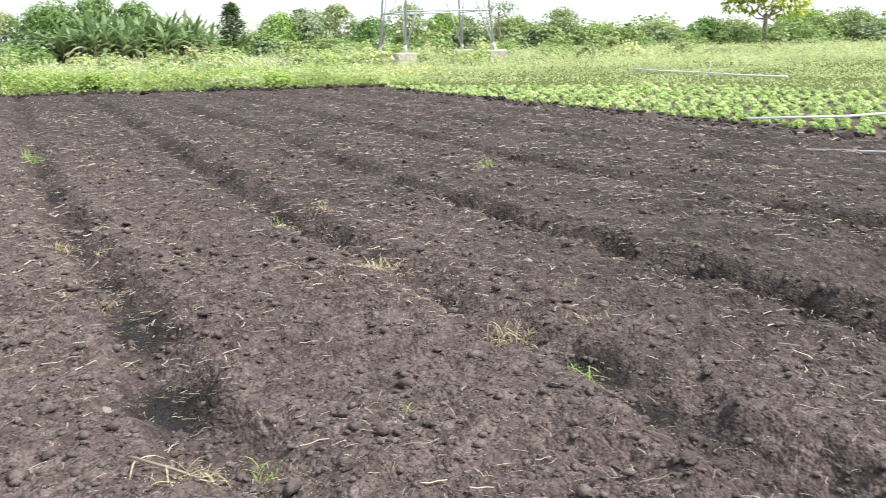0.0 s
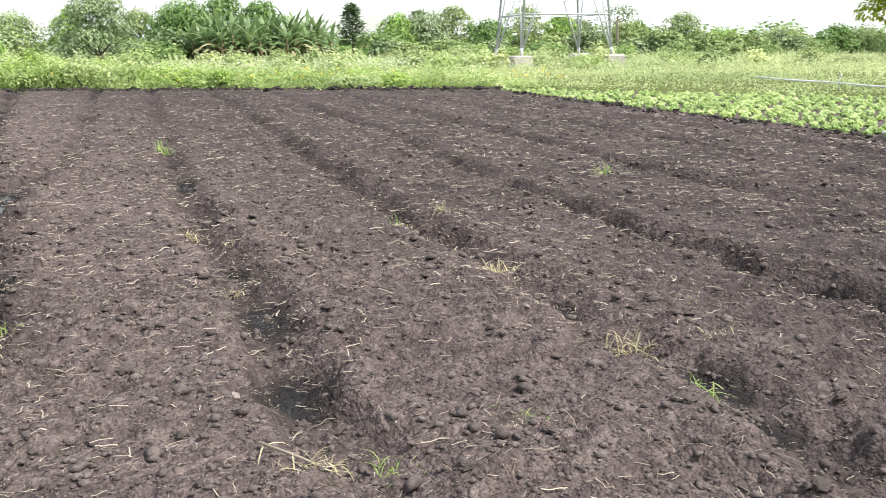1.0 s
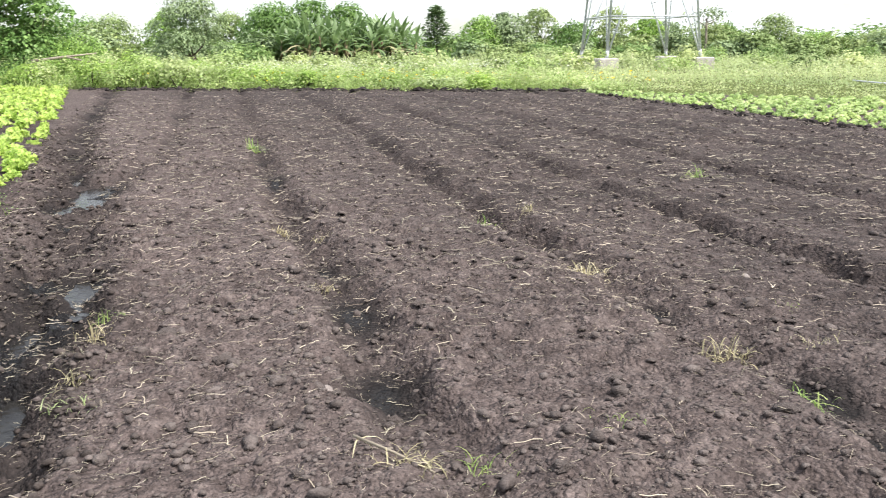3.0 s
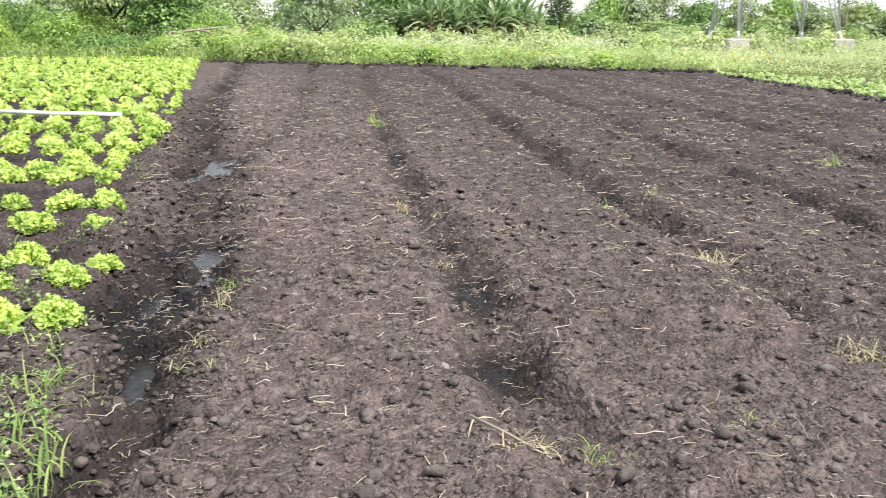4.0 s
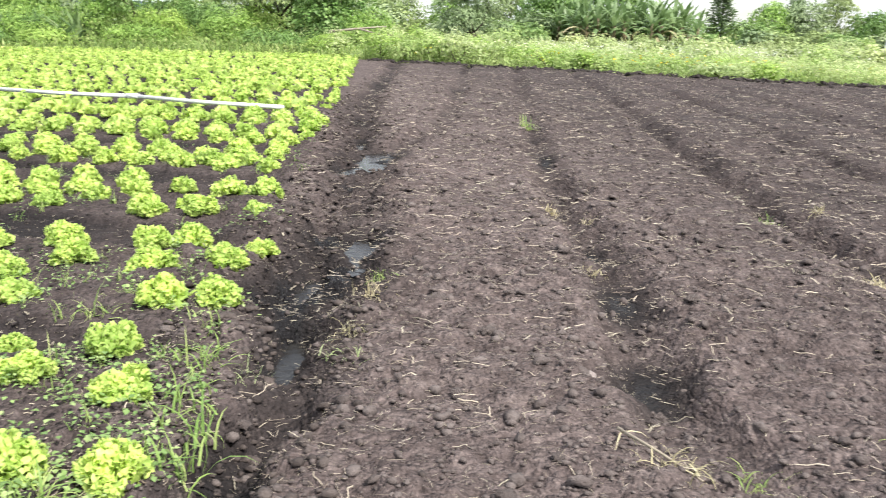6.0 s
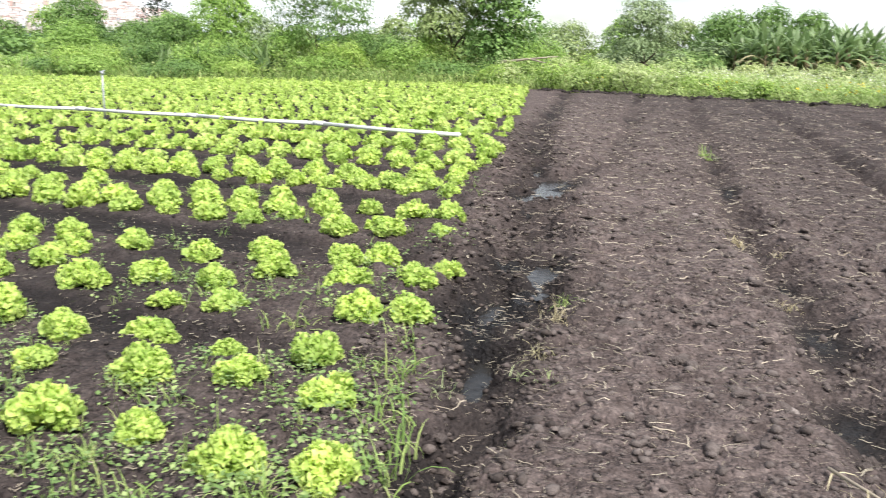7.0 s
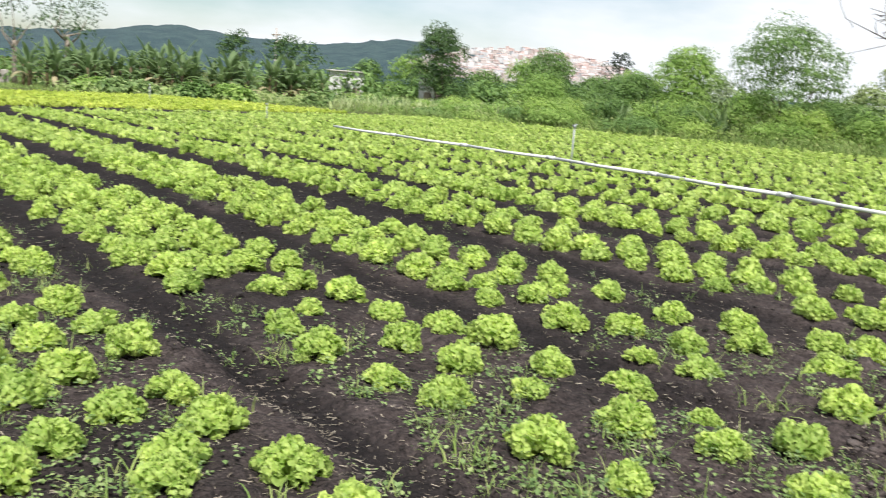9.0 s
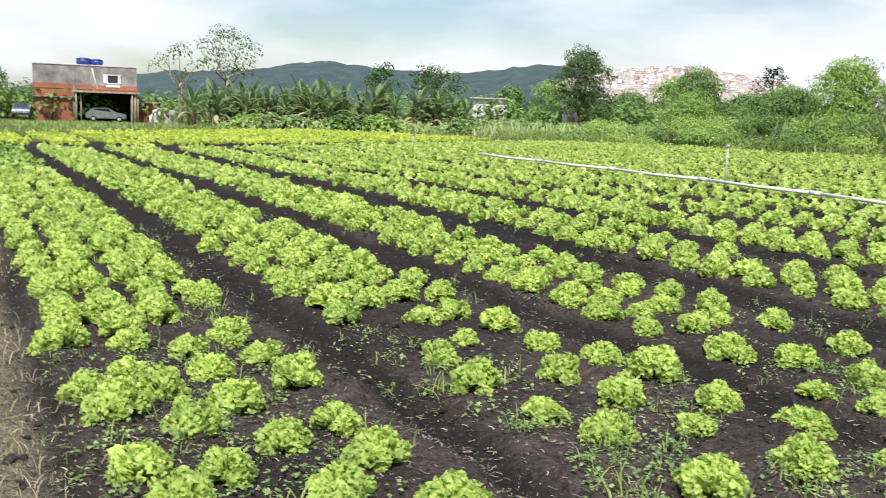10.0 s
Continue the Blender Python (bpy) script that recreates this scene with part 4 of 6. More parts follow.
def tree(name, x, y, tall, wide, mat, label, seed, count=2600, leaf=0.22, trunk_high=0.35, lobes=9, bark="bark", lean=(0, 0), open_crown=0.0, top=0.5, category="tree", shape=None):
    """A tapered trunk with limbs and a crown of uneven leafy lobes."""
    rng = np.random.default_rng(seed)
    z = float(height(x, y)[0]) - 0.1
    t = thing(name, pose(x, y, z), label, category)
    fork = np.array([lean[0] * 0.5, lean[1] * 0.5, tall * trunk_high])
    r0 = 0.024 * tall
    part("trunk", tube([(0, 0, 0), fork * 0.55 + rng.normal(0, 0.05, 3), fork], [r0 * 1.25, r0, r0 * 0.8], 9), MAT[bark], t)
    blobs, limbs = [], []
    for i in range(lobes):
        a = i * 2.4 + rng.uniform(-0.4, 0.4)
        h = trunk_high + (0.93 - trunk_high) * ((i + 0.5) / lobes) ** 0.9
        reach = wide / 2 * (0.68 if i < lobes - 2 else 0.25) * (1 - top * (h - trunk_high)) * rng.uniform(0.7, 1.1)
        c = np.array([lean[0] + math.cos(a) * reach, lean[1] + math.sin(a) * reach, h * tall])
        r = wide * rng.uniform(0.22, 0.32) * (1 - 0.4 * open_crown)
        blobs.append((c, np.array([r, r, r * rng.uniform(0.6, 0.9)])))
        bend = (fork + c) / 2 + np.array([0, 0, -0.06 * tall]) + rng.normal(0, 0.04 * tall, 3)
        limbs.append(tube([fork * rng.uniform(0.75, 1.0), bend, c], [r0 * 0.5, r0 * 0.3, r0 * 0.1], 5))
    for l in limbs[:6]:
        part("limb", l, MAT[bark], t)
    part("crown", crown_leaves(blobs, count, leaf, rng, 0.75, shape), MAT[mat], t)
    return t


def bush(name, x, y, tall, wide, mat, label, seed, count=900, leaf=0.16, category="bush", group="", shape=None):
    rng = np.random.default_rng(seed)
    z = float(height(x, y)[0]) - 0.05
    t = thing(name, pose(x, y, z, 0, 0, rng.uniform(0, 360)), label, category, group)
    blobs = []
    for i in range(6):
        a = i * 2.1 + rng.uniform(-0.4, 0.4)
        reach = wide * rng.uniform(0.1, 0.33)
        h = tall * rng.uniform(0.3, 0.72)
        r = wide * rng.uniform(0.2, 0.3)
        blobs.append((np.array([math.cos(a) * reach, math.sin(a) * reach, h]), np.array([r, r, min(h, tall - h + 0.15 * tall)])))
    for b in blobs[:3]:
        part("stem", tube([(0, 0, 0), b[0] * 0.6, b[0]], [0.03, 0.02, 0.008], 4), MAT["bark"], t)
    part("foliage", crown_leaves(blobs, count, leaf, rng, 0.75, shape), MAT[mat], t)
    return t


def banana_plant(x, y, tall, seed, dead=0, long=1.0):
    rng = np.random.default_rng(seed)
    z = float(height(x, y)[0]) - 0.05
    t = thing("banana_plant", pose(x, y, z), "banana plant with broad arching leaves and a brown stem", "banana plant", "banana plants")
    h = tall * 0.48
    part("stem", tube([(0, 0, 0), (rng.normal(0, 0.08), rng.normal(0, 0.08), h * 0.6), (0, 0, h)], [0.16, 0.13, 0.07], 8), MAT["banana_stem"], t)
    off = rng.uniform(0, 6.28)
    for i in range(11):
        young = i / 10
        length = tall * long * rng.uniform(0.42, 0.56)
        nv = 7
        v = np.linspace(0, 1, nv)
        ang = (0.85 - 0.75 * young) + (1.9 - 1.2 * young) * v ** 1.3
        yy = np.concatenate([[0], np.cumsum(np.sin(ang[1:]))]) * length / (nv - 1)
        zz = np.concatenate([[0], np.cumsum(np.cos(ang[1:]))]) * length / (nv - 1)
        w = 0.26 * long * np.sin(np.clip(v * 3.0 + 0.14, 0, 3.14)) ** 0.6 * (0.7 + 0.3 * rng.random(nv))
        p = np.stack([np.stack([-w, yy, zz - 0.10 * w], 1), np.stack([0 * w, yy, zz + 0.06], 1), np.stack([w, yy, zz - 0.10 * w], 1)], 1).reshape(-1, 3)
        k = np.arange(nv - 1)
        q = np.concatenate([np.stack([3 * k + e, 3 * k + e + 1, 3 * k + e + 4, 3 * k + e + 3], 1) for e in (0, 1)])
        leaf = part("leaf", mesh_of("leaf", p, [q], MAT["dry_grass"] if i < dead else MAT["banana"]), None, t)
        leaf.matrix_local = pose(0, 0, h * (0.38 + 0.6 * young), 0, 0, math.degrees(off) + i * 137.5 + rng.normal(0, 10))
    return t


# rough meadow behind the beds
def in_area(n, x0, x1, y0, y1, keep, seed):
    rng = np.random.default_rng(seed)
    p = rng.uniform((x0, y0), (x1, y1), (n, 2))
    return p[keep(p[:, 0], p[:, 1])]


def behind_soil(x, y):
    return (y > far_edge(x) + 0.2) & (x > np.interp(np.minimum(y, 40), EDGE_Y, EDGE_X) - 1)


near_band = in_area(1100, -8, 14, 26, 46, lambda x, y: behind_soil(x, y) & (y < far_edge(x) + 6), 1)
grass_field("tall_weeds", near_band, 0.35 + 0.55 * value_noise(near_band[:, 0] * 0.5, near_band[:, 1] * 0.5, 18), 0.2, 9, MAT["verge_herb"], "dense green weeds along the end of the ploughed soil", "weeds", 0.8, 2)
meadow = in_area(1500, -22, 64, 30, 76, lambda x, y: behind_soil(x, y) & (y > far_edge(x) + 3) & (x + y > 40), 3)
grass_field("meadow_grass", meadow, 0.5 + 0.35 * value_noise(meadow[:, 0] * 0.3, meadow[:, 1] * 0.3, 8), 0.35, 9, MAT["meadow"], "pale sunlit rough grass of the meadow", "grass", 1.1, 4)
far_meadow = in_area(2000, -75, 110, 60, 125, lambda x, y: (y > 60 - 0.2 * np.abs(x)), 5)
grass_field("far_grass", far_meadow, 0.5, 0.7, 9, MAT["meadow"], "pale rough grass before the far trees", "grass", 4.0, 6)
west = in_area(2000, -95, -28, 5, 60, lambda x, y: (x < -43 - 0.9 * np.clip(y - 8, 0, 30)) | (y > 34 - 0.12 * (x + 28)), 7)
grass_field("verge_grass", west, 0.34, 0.4, 10, MAT["grass"], "green grass verge beyond the lettuce plots", "grass", 3.0, 8)
reed = in_area(200, 2, 40, 66, 82, lambda x, y: value_noise(x * 0.2, y * 0.2, 5) > 0.45, 9)
grass_field("reed_grass", reed, 1.1, 0.3, 8, MAT["meadow"], "tall straw-coloured reedy grass before the trees", "reeds", 1.6, 10)
right_band = in_area(600, 11.5, 50, 12, 42, lambda x, y: (x > 18.6) | (y > 28.0 - 1.2 * (x - 11.7)), 11)
grass_field("rough_grass", right_band, 0.16, 0.35, 9, MAT["meadow"], "low rough grass beyond the seedling rows", "grass", 0.9, 12)


def herb_field(name, pts, tall, per, spread, leaf, mat, label, category, seed):
    """Soft low herbs: clumps of small leaves at all heights, joined."""
    rng = np.random.default_rng(seed)
    n = len(pts) * per
    base = np.repeat(pts, per, 0) + rng.normal(0, spread, (n, 2))
    high = np.repeat(np.broadcast_to(tall, (len(pts),)), per) * rng.uniform(0.05, 1.0, n) ** 0.8
    place = np.stack([base[:, 0], base[:, 1], height(base[:, 0], base[:, 1]) + high], 1)
    v, f = scatter(KITE, place, rng.uniform(0, 6.28, n), leaf * rng.uniform(0.6, 1.4, n), rng.normal(0.3, 0.6, n))
    return tagged(new(name, mesh_of(name, v, [f], mat)), label, category, kind="stuff")


mead = in_area(3400, -22, 64, 31, 78, lambda x, y: behind_soil(x, y) & (y > far_edge(x) + 3) & (x + y > 38), 33)
herb_field("meadow_herbs", mead, (1 + 0.9 * step(6, -3, mead[:, 0]) * step(50, 40, mead[:, 1])) * (0.18 + 0.95 * value_noise(mead[:, 0] * 0.25, mead[:, 1] * 0.25, 38) ** 1.5), 18, 0.4, 0.13, MAT["meadow"], "soft pale green herbs of the rough meadow", "herbs", 34)
low = in_area(3200, 11.5, 50, 12, 46, lambda x, y: (x > 18.6) | (y > 28.0 - 1.2 * (x - 11.7)), 35)
herb_field("low_herbs", low, 0.10 + 0.3 * value_noise(low[:, 0] * 0.4, low[:, 1] * 0.4, 39) ** 1.5, 14, 0.35, 0.075, MAT["meadow"], "low soft green herbs beyond the seedling rows", "herbs", 36)


def flowering_weeds():
    rng = np.random.default_rng(14)
    pts = in_area(4400, -9, 13, 26, 46, lambda x, y: behind_soil(x, y) & (y < far_edge(x) + 5), 15)
    stems = []
    leaves_at = np.repeat(pts, 16, 0) + rng.normal(0, 0.22, (len(pts) * 16, 2))
    tall = rng.uniform(0.03, 0.75, len(leaves_at)) * (1 + 0.6 * step(5, -3, leaves_at[:, 0])) * (0.15 + 1.25 * value_noise(leaves_at[:, 0] * 0.4, leaves_at[:, 1] * 0.4, 19) ** 1.8 + 0.3 * value_noise(leaves_at[:, 0] * 2.2, leaves_at[:, 1] * 2.2, 20))
    place = np.stack([leaves_at[:, 0], leaves_at[:, 1], height(leaves_at[:, 0], leaves_at[:, 1]) + tall], 1)
    v, f = scatter(BROAD_KITE, place, rng.uniform(0, 6.28, len(place)), rng.uniform(0.06, 0.12, len(place)), rng.normal(0.1, 0.5, len(place)))
    tagged(new("broad_weeds", mesh_of("broad_weeds", v, [f], MAT["verge_herb"])), "broad-leaved green weeds at the edge of the soil", "weeds", kind="stuff")
    keep = in_area(1700, -5, 14, 26, 44, lambda x, y: behind_soil(x, y) & (y < far_edge(x) + 3.0) & (value_noise(x * 0.5, y * 0.5, 3) + 0.03 * x > 0.5), 16)
    place = np.stack([keep[:, 0], keep[:, 1], height(keep[:, 0], keep[:, 1]) + rng.uniform(0.3, 0.7, len(keep))], 1)
    v, f = scatter(BROAD_KITE, place, rng.uniform(0, 6.28, len(place)), rng.uniform(0.06, 0.12, len(place)), rng.normal(0.2, 0.6, len(place)))
    tagged(new("yellow_flowers", mesh_of("yellow_flowers", v, [f], MAT["flower"])), "small yellow flowers scattered over the weeds", "flowers", kind="stuff")
    white = in_area(1800, -1, 16, 39, 58, lambda x, y: value_noise(x * 0.3, y * 0.5, 6) > 0.4, 17)
    place = np.stack([white[:, 0], white[:, 1], height(white[:, 0], white[:, 1]) + rng.uniform(0.4, 0.8, len(white))], 1)
    v, f = scatter(BROAD_KITE, place, rng.uniform(0, 6.28, len(place)), rng.uniform(0.06, 0.13, len(place)), rng.normal(0.2, 0.6, len(place)))
    tagged(new("white_flowers", mesh_of("white_flowers", v, [f], MAT["white_flower"])), "pale flower heads standing in the meadow", "flowers", kind="stuff")


flowering_weeds()

wr = np.random.default_rng(29)
for i in range(52):
    x = wr.uniform(-8.5, 13)
    y = float(far_edge(x)) + 1.2 + 5.5 * wr.random() ** 1.4
    tall = (0.5 + 0.75 * float(step(4, -5, x))) * wr.uniform(0.7, 1.35)
    bush("weed_clump", x, y, tall, wr.uniform(1.2, 2.2), ("verge_herb", "bright_weed", "meadow")[i % 3], "clump of tall leafy weeds behind the ploughed soil", 1200 + i, 620, 0.11, "weeds", "weed clumps", BROAD_KITE)
for i in range(60):
    x = wr.uniform(-14, 48)
    y = 44 + 34 * wr.random()
    bush("weed_clump", x, y, wr.uniform(0.6, 1.5), wr.uniform(1.5, 3.4), ("meadow", "verge_herb", "meadow", "olive_leaf")[i % 4], "clump of pale weeds in the rough meadow", 1300 + i, 420, 0.2, "weeds", "weed clumps", BROAD_KITE)

# ---- hedge and trees behind the lettuces ----
HEDGE = [(-9.5, 42.2), (-13, 43), (-17, 43), (-21, 42), (-25, 41), (-29, 40.5), (-34, 40.5), (-39, 41), (-45, 43), (-52, 46), (-60, 49)]
hr = np.random.default_rng(21)
for i, (x, y) in enumerate(HEDGE):
    for j in range(3):
        px, py = x + hr.uniform(-1.8, 1.8), y + j * 1.6 + hr.uniform(-0.5, 0.5)
        tall = (1.3 + 0.75 * j) * (0.82 if x > -30 else 0.42) * hr.uniform(0.85, 1.2)
        bush("bush", px, py, tall, hr.uniform(3.0, 4.4), ("bright_weed", "leaf_mid", "leaf_light")[(i + j) % 3], "dense wild green bush in the hedge behind the lettuces", 300 + i * 3 + j, 5200 if x > -32 else 3400, 0.14 if x > -32 else 0.18, group="hedge bushes", shape=SPRIG)
hedge_weeds = in_area(2200, -62, -4, 37, 48, lambda x, y: (y > 38.6 + np.clip(-x - 40, 0, 30) * 0.35) & (y < 43 + np.clip(-x - 40, 0, 30) * 0.35), 23)
grass_field("hedge_weeds", hedge_weeds, 0.8, 0.25, 9, MAT["grass"], "tall green weeds along the foot of the hedge", "weeds", 1.0, 24)
bank = in_area(2600, -62, -5.5, 39, 50, lambda x, y: (y > 40.6 + np.clip(-x - 40, 0, 30) * 0.35) & (y < 46 + np.clip(-x - 40, 0, 30) * 0.35), 97)
rise = step(40, 46, bank[:, 1] - np.clip(-bank[:, 0] - 40, 0, 30) * 0.35)
herb_field("hedge_bank", bank, (0.45 + 1.5 * rise * step(-44, -30, bank[:, 0])) * (0.6 + 0.7 * value_noise(bank[:, 0] * 0.45, bank[:, 1] * 0.45, 98)), 22, 0.4, 0.15, MAT["grass"], "bank of dense green weeds rising to the hedge", "weeds", 99)
canes = in_area(160, -50, -30, 41, 47, lambda x, y: x < 0, 25)
grass_field("cane_grass", canes, 1.2, 0.25, 9, MAT["meadow"], "tall yellow-green cane grass in the hedge", "cane", 2.6, 26)
canes = in_area(60, -27, -21, 42, 45, lambda x, y: x < 0, 27)
grass_field("cane_grass", canes, 1.9, 0.3, 10, MAT["banana"], "tall green cane with broad blades in the hedge", "cane", 3.0, 28)

tree("tree", -12.6, 47.5, 8.2, 5.6, "olive_leaf", "broad feathery grey-green tree with a dark leaning trunk in the hedge", 41, 22000, 0.2, 0.22, 14, lean=(0.6, 0), open_crown=0.15, shape=SPRIG)
tree("tree", -9.2, 46.6, 5.6, 5.0, "leaf_mid", "leafy green tree in the hedge beside the meadow", 141, 6500, 0.19, 0.1, 10, shape=BROAD_KITE)
tree("tree", -19.3, 46.5, 6.2, 6.4, "leaf_mid", "green spreading tree with open branches above the hedge", 42, 15000, 0.17, 0.25, 13, open_crown=0.4, top=0.15, shape=SPRIG)
tree("tree", -25.4, 47.0, 4.9, 5.6, "leaf_light", "bright green bushy tree with a pointed crown in the hedge", 43, 17000, 0.17, 0.1, 12, top=1.0, shape=SPRIG)
tree("tree", -29.5, 48.5, 3.4, 4.4, "leaf_mid", "rounded green tree in the hedge", 44, 12000, 0.18, 0.2, 9, shape=SPRIG)
tree("tree", -54.6, 74.0, 6.4, 6.6, "leaf_mid", "round-crowned green tree beyond the hedge", 45, 10000, 0.26, 0.2, 11, shape=SPRIG)
tree("tree", -62.5, 66.0, 8.4, 6.6, "leaf_dark", "tall dark green tree beyond the hedge", 46, 12000, 0.26, 0.2, 13, top=0.8, shape=SPRIG)
tree("tree", -50.0, 79.0, 4.2, 6.0, "leaf_mid", "dull green tree beyond the hedge", 47, 7000, 0.28, 0.2, 9, shape=SPRIG)
tree("tree", -45.0, 60.0, 3.2, 5.4, "leaf_light", "small light green tree beyond the hedge", 48, 7000, 0.22, 0.2, 9, shape=SPRIG)
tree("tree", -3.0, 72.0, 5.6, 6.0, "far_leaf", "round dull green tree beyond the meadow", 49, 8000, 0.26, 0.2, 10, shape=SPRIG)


def conifer(x, y, tall, wide, seed, mat="needle"):
    rng = np.random.default_rng(seed)
    z = float(height(x, y)[0])
    t = thing("conifer", pose(x, y, z), "dark conifer with tiered feathery branches", "conifer")
    part("trunk", tube([(0, 0, 0), (0.1, 0, tall * 0.5), (0, 0, tall)], [0.025 * tall, 0.016 * tall, 0.02], 7), MAT["bark"], t)
    pieces = []
    for i in range(13):
        h = 0.25 + 0.73 * i / 12
        for j in range(5):
            a = i * 1.1 + j * 1.257 + rng.normal(0, 0.15)
            reach = wide / 2 * (1.05 - h) ** 0.7 * 1.25 * rng.uniform(0.7, 1.15)
            tip = np.array([math.cos(a) * reach, math.sin(a) * reach, tall * (h + 0.05)])
            n = 22
            s = rng.uniform(0.2, 1, n)
            p = np.array([0, 0, tall * h]) + s[:, None] * (tip - np.array([0, 0, tall * h])) + rng.normal(0, 0.16, (n, 3))
            pieces.append(scatter(LEAF, p, a - 1.57 + rng.normal(0, 0.7, n), rng.uniform(0.35, 0.7, n), rng.normal(0.2, 0.3, n)))
    part("needles", joined(pieces), MAT[mat], t)


conifer(-74.5, 119.0, 9.4, 10.5, 61)
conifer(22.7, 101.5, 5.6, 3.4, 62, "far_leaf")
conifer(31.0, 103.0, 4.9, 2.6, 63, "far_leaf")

# ---- tree line beyond the meadow ----
tr = np.random.default_rng(71)
for i, x in enumerate(np.arange(-40, 96, 3.6)):
    y = 104 - 0.0016 * (x - 20) ** 2 * 4 + tr.uniform(-4, 6)
    if 7 < x < 27:
        continue
    tall = tr.uniform(3.4, 5.6) * (1.08 if 34 < x < 62 else 0.68 if x > 62 else 1.0)
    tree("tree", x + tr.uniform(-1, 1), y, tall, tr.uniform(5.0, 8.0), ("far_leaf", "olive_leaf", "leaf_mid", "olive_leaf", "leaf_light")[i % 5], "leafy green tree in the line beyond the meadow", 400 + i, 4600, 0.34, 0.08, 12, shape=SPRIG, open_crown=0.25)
for i in range(46):
    x = tr.uniform(-36, 92)
    y = 92 - 0.006 * (x - 20) ** 2 + tr.uniform(-6, 6)
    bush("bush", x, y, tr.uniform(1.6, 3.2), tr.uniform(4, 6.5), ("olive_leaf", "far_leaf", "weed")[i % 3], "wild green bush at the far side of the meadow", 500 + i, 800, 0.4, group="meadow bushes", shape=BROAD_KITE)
for i, (x, y, tall, wide) in enumerate(((8.0, 91, 5.6, 5.0), (12.0, 92, 5.2, 4.0), (4.0, 90, 5.0, 5.5))):
    tree("tree", x, y + 6, tall + 0.8, wide + 2, "leaf_mid", "dark leafy tree behind the banana plants", 540 + i, 5000, 0.38, 0.15, 9, shape=SPRIG)
for i in range(42):
    banana_plant(tr.uniform(4.5, 17.8), tr.uniform(84, 92), tr.uniform(4.0, 5.8), 560 + i, dead=i % 3, long=0.95)
tree("tree", 57.5, 57.5, 8.6, 8.0, "leaf_yellow", "yellow-green spreading tree standing alone in the grass", 580, 4200, 0.4, 0.35, 11, bark="pale_bark", open_crown=0.3)
tree("tree", 50.5, 90.8, 5.6, 5.6, "far_leaf", "thin umbrella-crowned tree above the far tree line", 581, 500, 0.3, 0.8, 6, bark="pale_bark", open_crown=0.6)
for i in range(6):
    bush("bush", 33 + i * 5.5 + tr.uniform(-1, 1), 60 - i * 1.0 + tr.uniform(-2, 2), tr.uniform(1.3, 2.0), tr.uniform(2.5, 4), "weed", "grey-green shrub in the rough grass", 590 + i, 600, 0.2, group="meadow bushes")

# bananas and trees beside the house
for i in range(60):
    a = tr.uniform(0.08, 0.68)
    banana_plant(-79 + 19 * a + tr.uniform(-2.0, 2.0), 31 + 31 * a + tr.uniform(-2.5, 2.5), tr.uniform(3.9, 5.4), 620 + i, dead=i % 3, long=0.95)
tree("tree", -87.0, 39.6, 10.2, 7.4, "leaf_dark", "tall sparse tree with bare twigs over the banana plants", 651, 1300, 0.27, 0.5, 11, bark="pale_bark", open_crown=0.7)
tree("tree", -89.0, 35.5, 8.6, 6.0, "leaf_dark", "thin half-bare tree beside the house", 652, 380, 0.28, 0.5, 7, bark="pale_bark", open_crown=0.8)
tree("tree", -74.0, 50.0, 6.8, 4.4, "leaf_dark", "tall slender tree above the banana plants", 653, 1100, 0.3, 0.5, 9, open_crown=0.85)
tree("tree", -72.5, 55.5, 6.5, 6.5, "leaf_dark", "tall spreading tree above the banana plants", 654, 1500, 0.3, 0.55, 11, open_crown=0.8)
for i in range(8):
    tree("tree", -84 + 3.6 * i + tr.uniform(-1, 1), 76 + 3.0 * i, tr.uniform(4.6, 6.4), tr.uniform(5.5, 7), ("leaf_mid", "leaf_light", "leaf_dark")[i % 3], "leafy tree in the row beside the shed", 660 + i, 6000, 0.34, 0.12, 9, shape=SPRIG)
for i in range(10):
    bush("bush", -66 + 3.6 * i + tr.uniform(-1, 1), 32 + 2.4 * i + tr.uniform(-2, 3), tr.uniform(0.7, 1.3), tr.uniform(3, 4.5), ("leaf_light", "weed", "leaf_mid")[i % 3], "low green bush in the grass beyond the plots", 680 + i, 1200, 0.32, group="verge bushes", shape=BROAD_KITE)
for i in range(5):
    tree("tree", -113 + tr.uniform(-3, 3), 4 + 4.6 * i, tr.uniform(5.5, 7.0), 6.5, "leaf_mid", "leafy tree behind the house", 700 + i, 4500, 0.38, 0.15, 8, shape=SPRIG)


# ---- woods closing the view behind the trees ----
def woods(points, low, high, count, leaf, mat, label, seed):
    rng = np.random.default_rng(seed)
    pts = np.asarray(points, float)
    k = rng.uniform(0, len(pts) - 1, 90)
    i = np.minimum(k.astype(int), len(pts) - 2)
    c = pts[i] + (pts[i + 1] - pts[i]) * (k - i)[:, None] + rng.normal(0, 3.0, (90, 2))
    blobs = []
    for x, y in c:
        h = rng.uniform(low, high)
        r = rng.uniform(2.2, 3.6)
        blobs.append((np.array([x, y, float(height(x, y)[0]) + h * 0.45]), np.array([r, r, h * 0.6])))
    v, f = crown_leaves(blobs, count, leaf, rng, 0.75, BROAD_KITE)
    tagged(new("far_woods", mesh_of("far_woods", v, [f], MAT[mat])), label, "woods", kind="stuff")


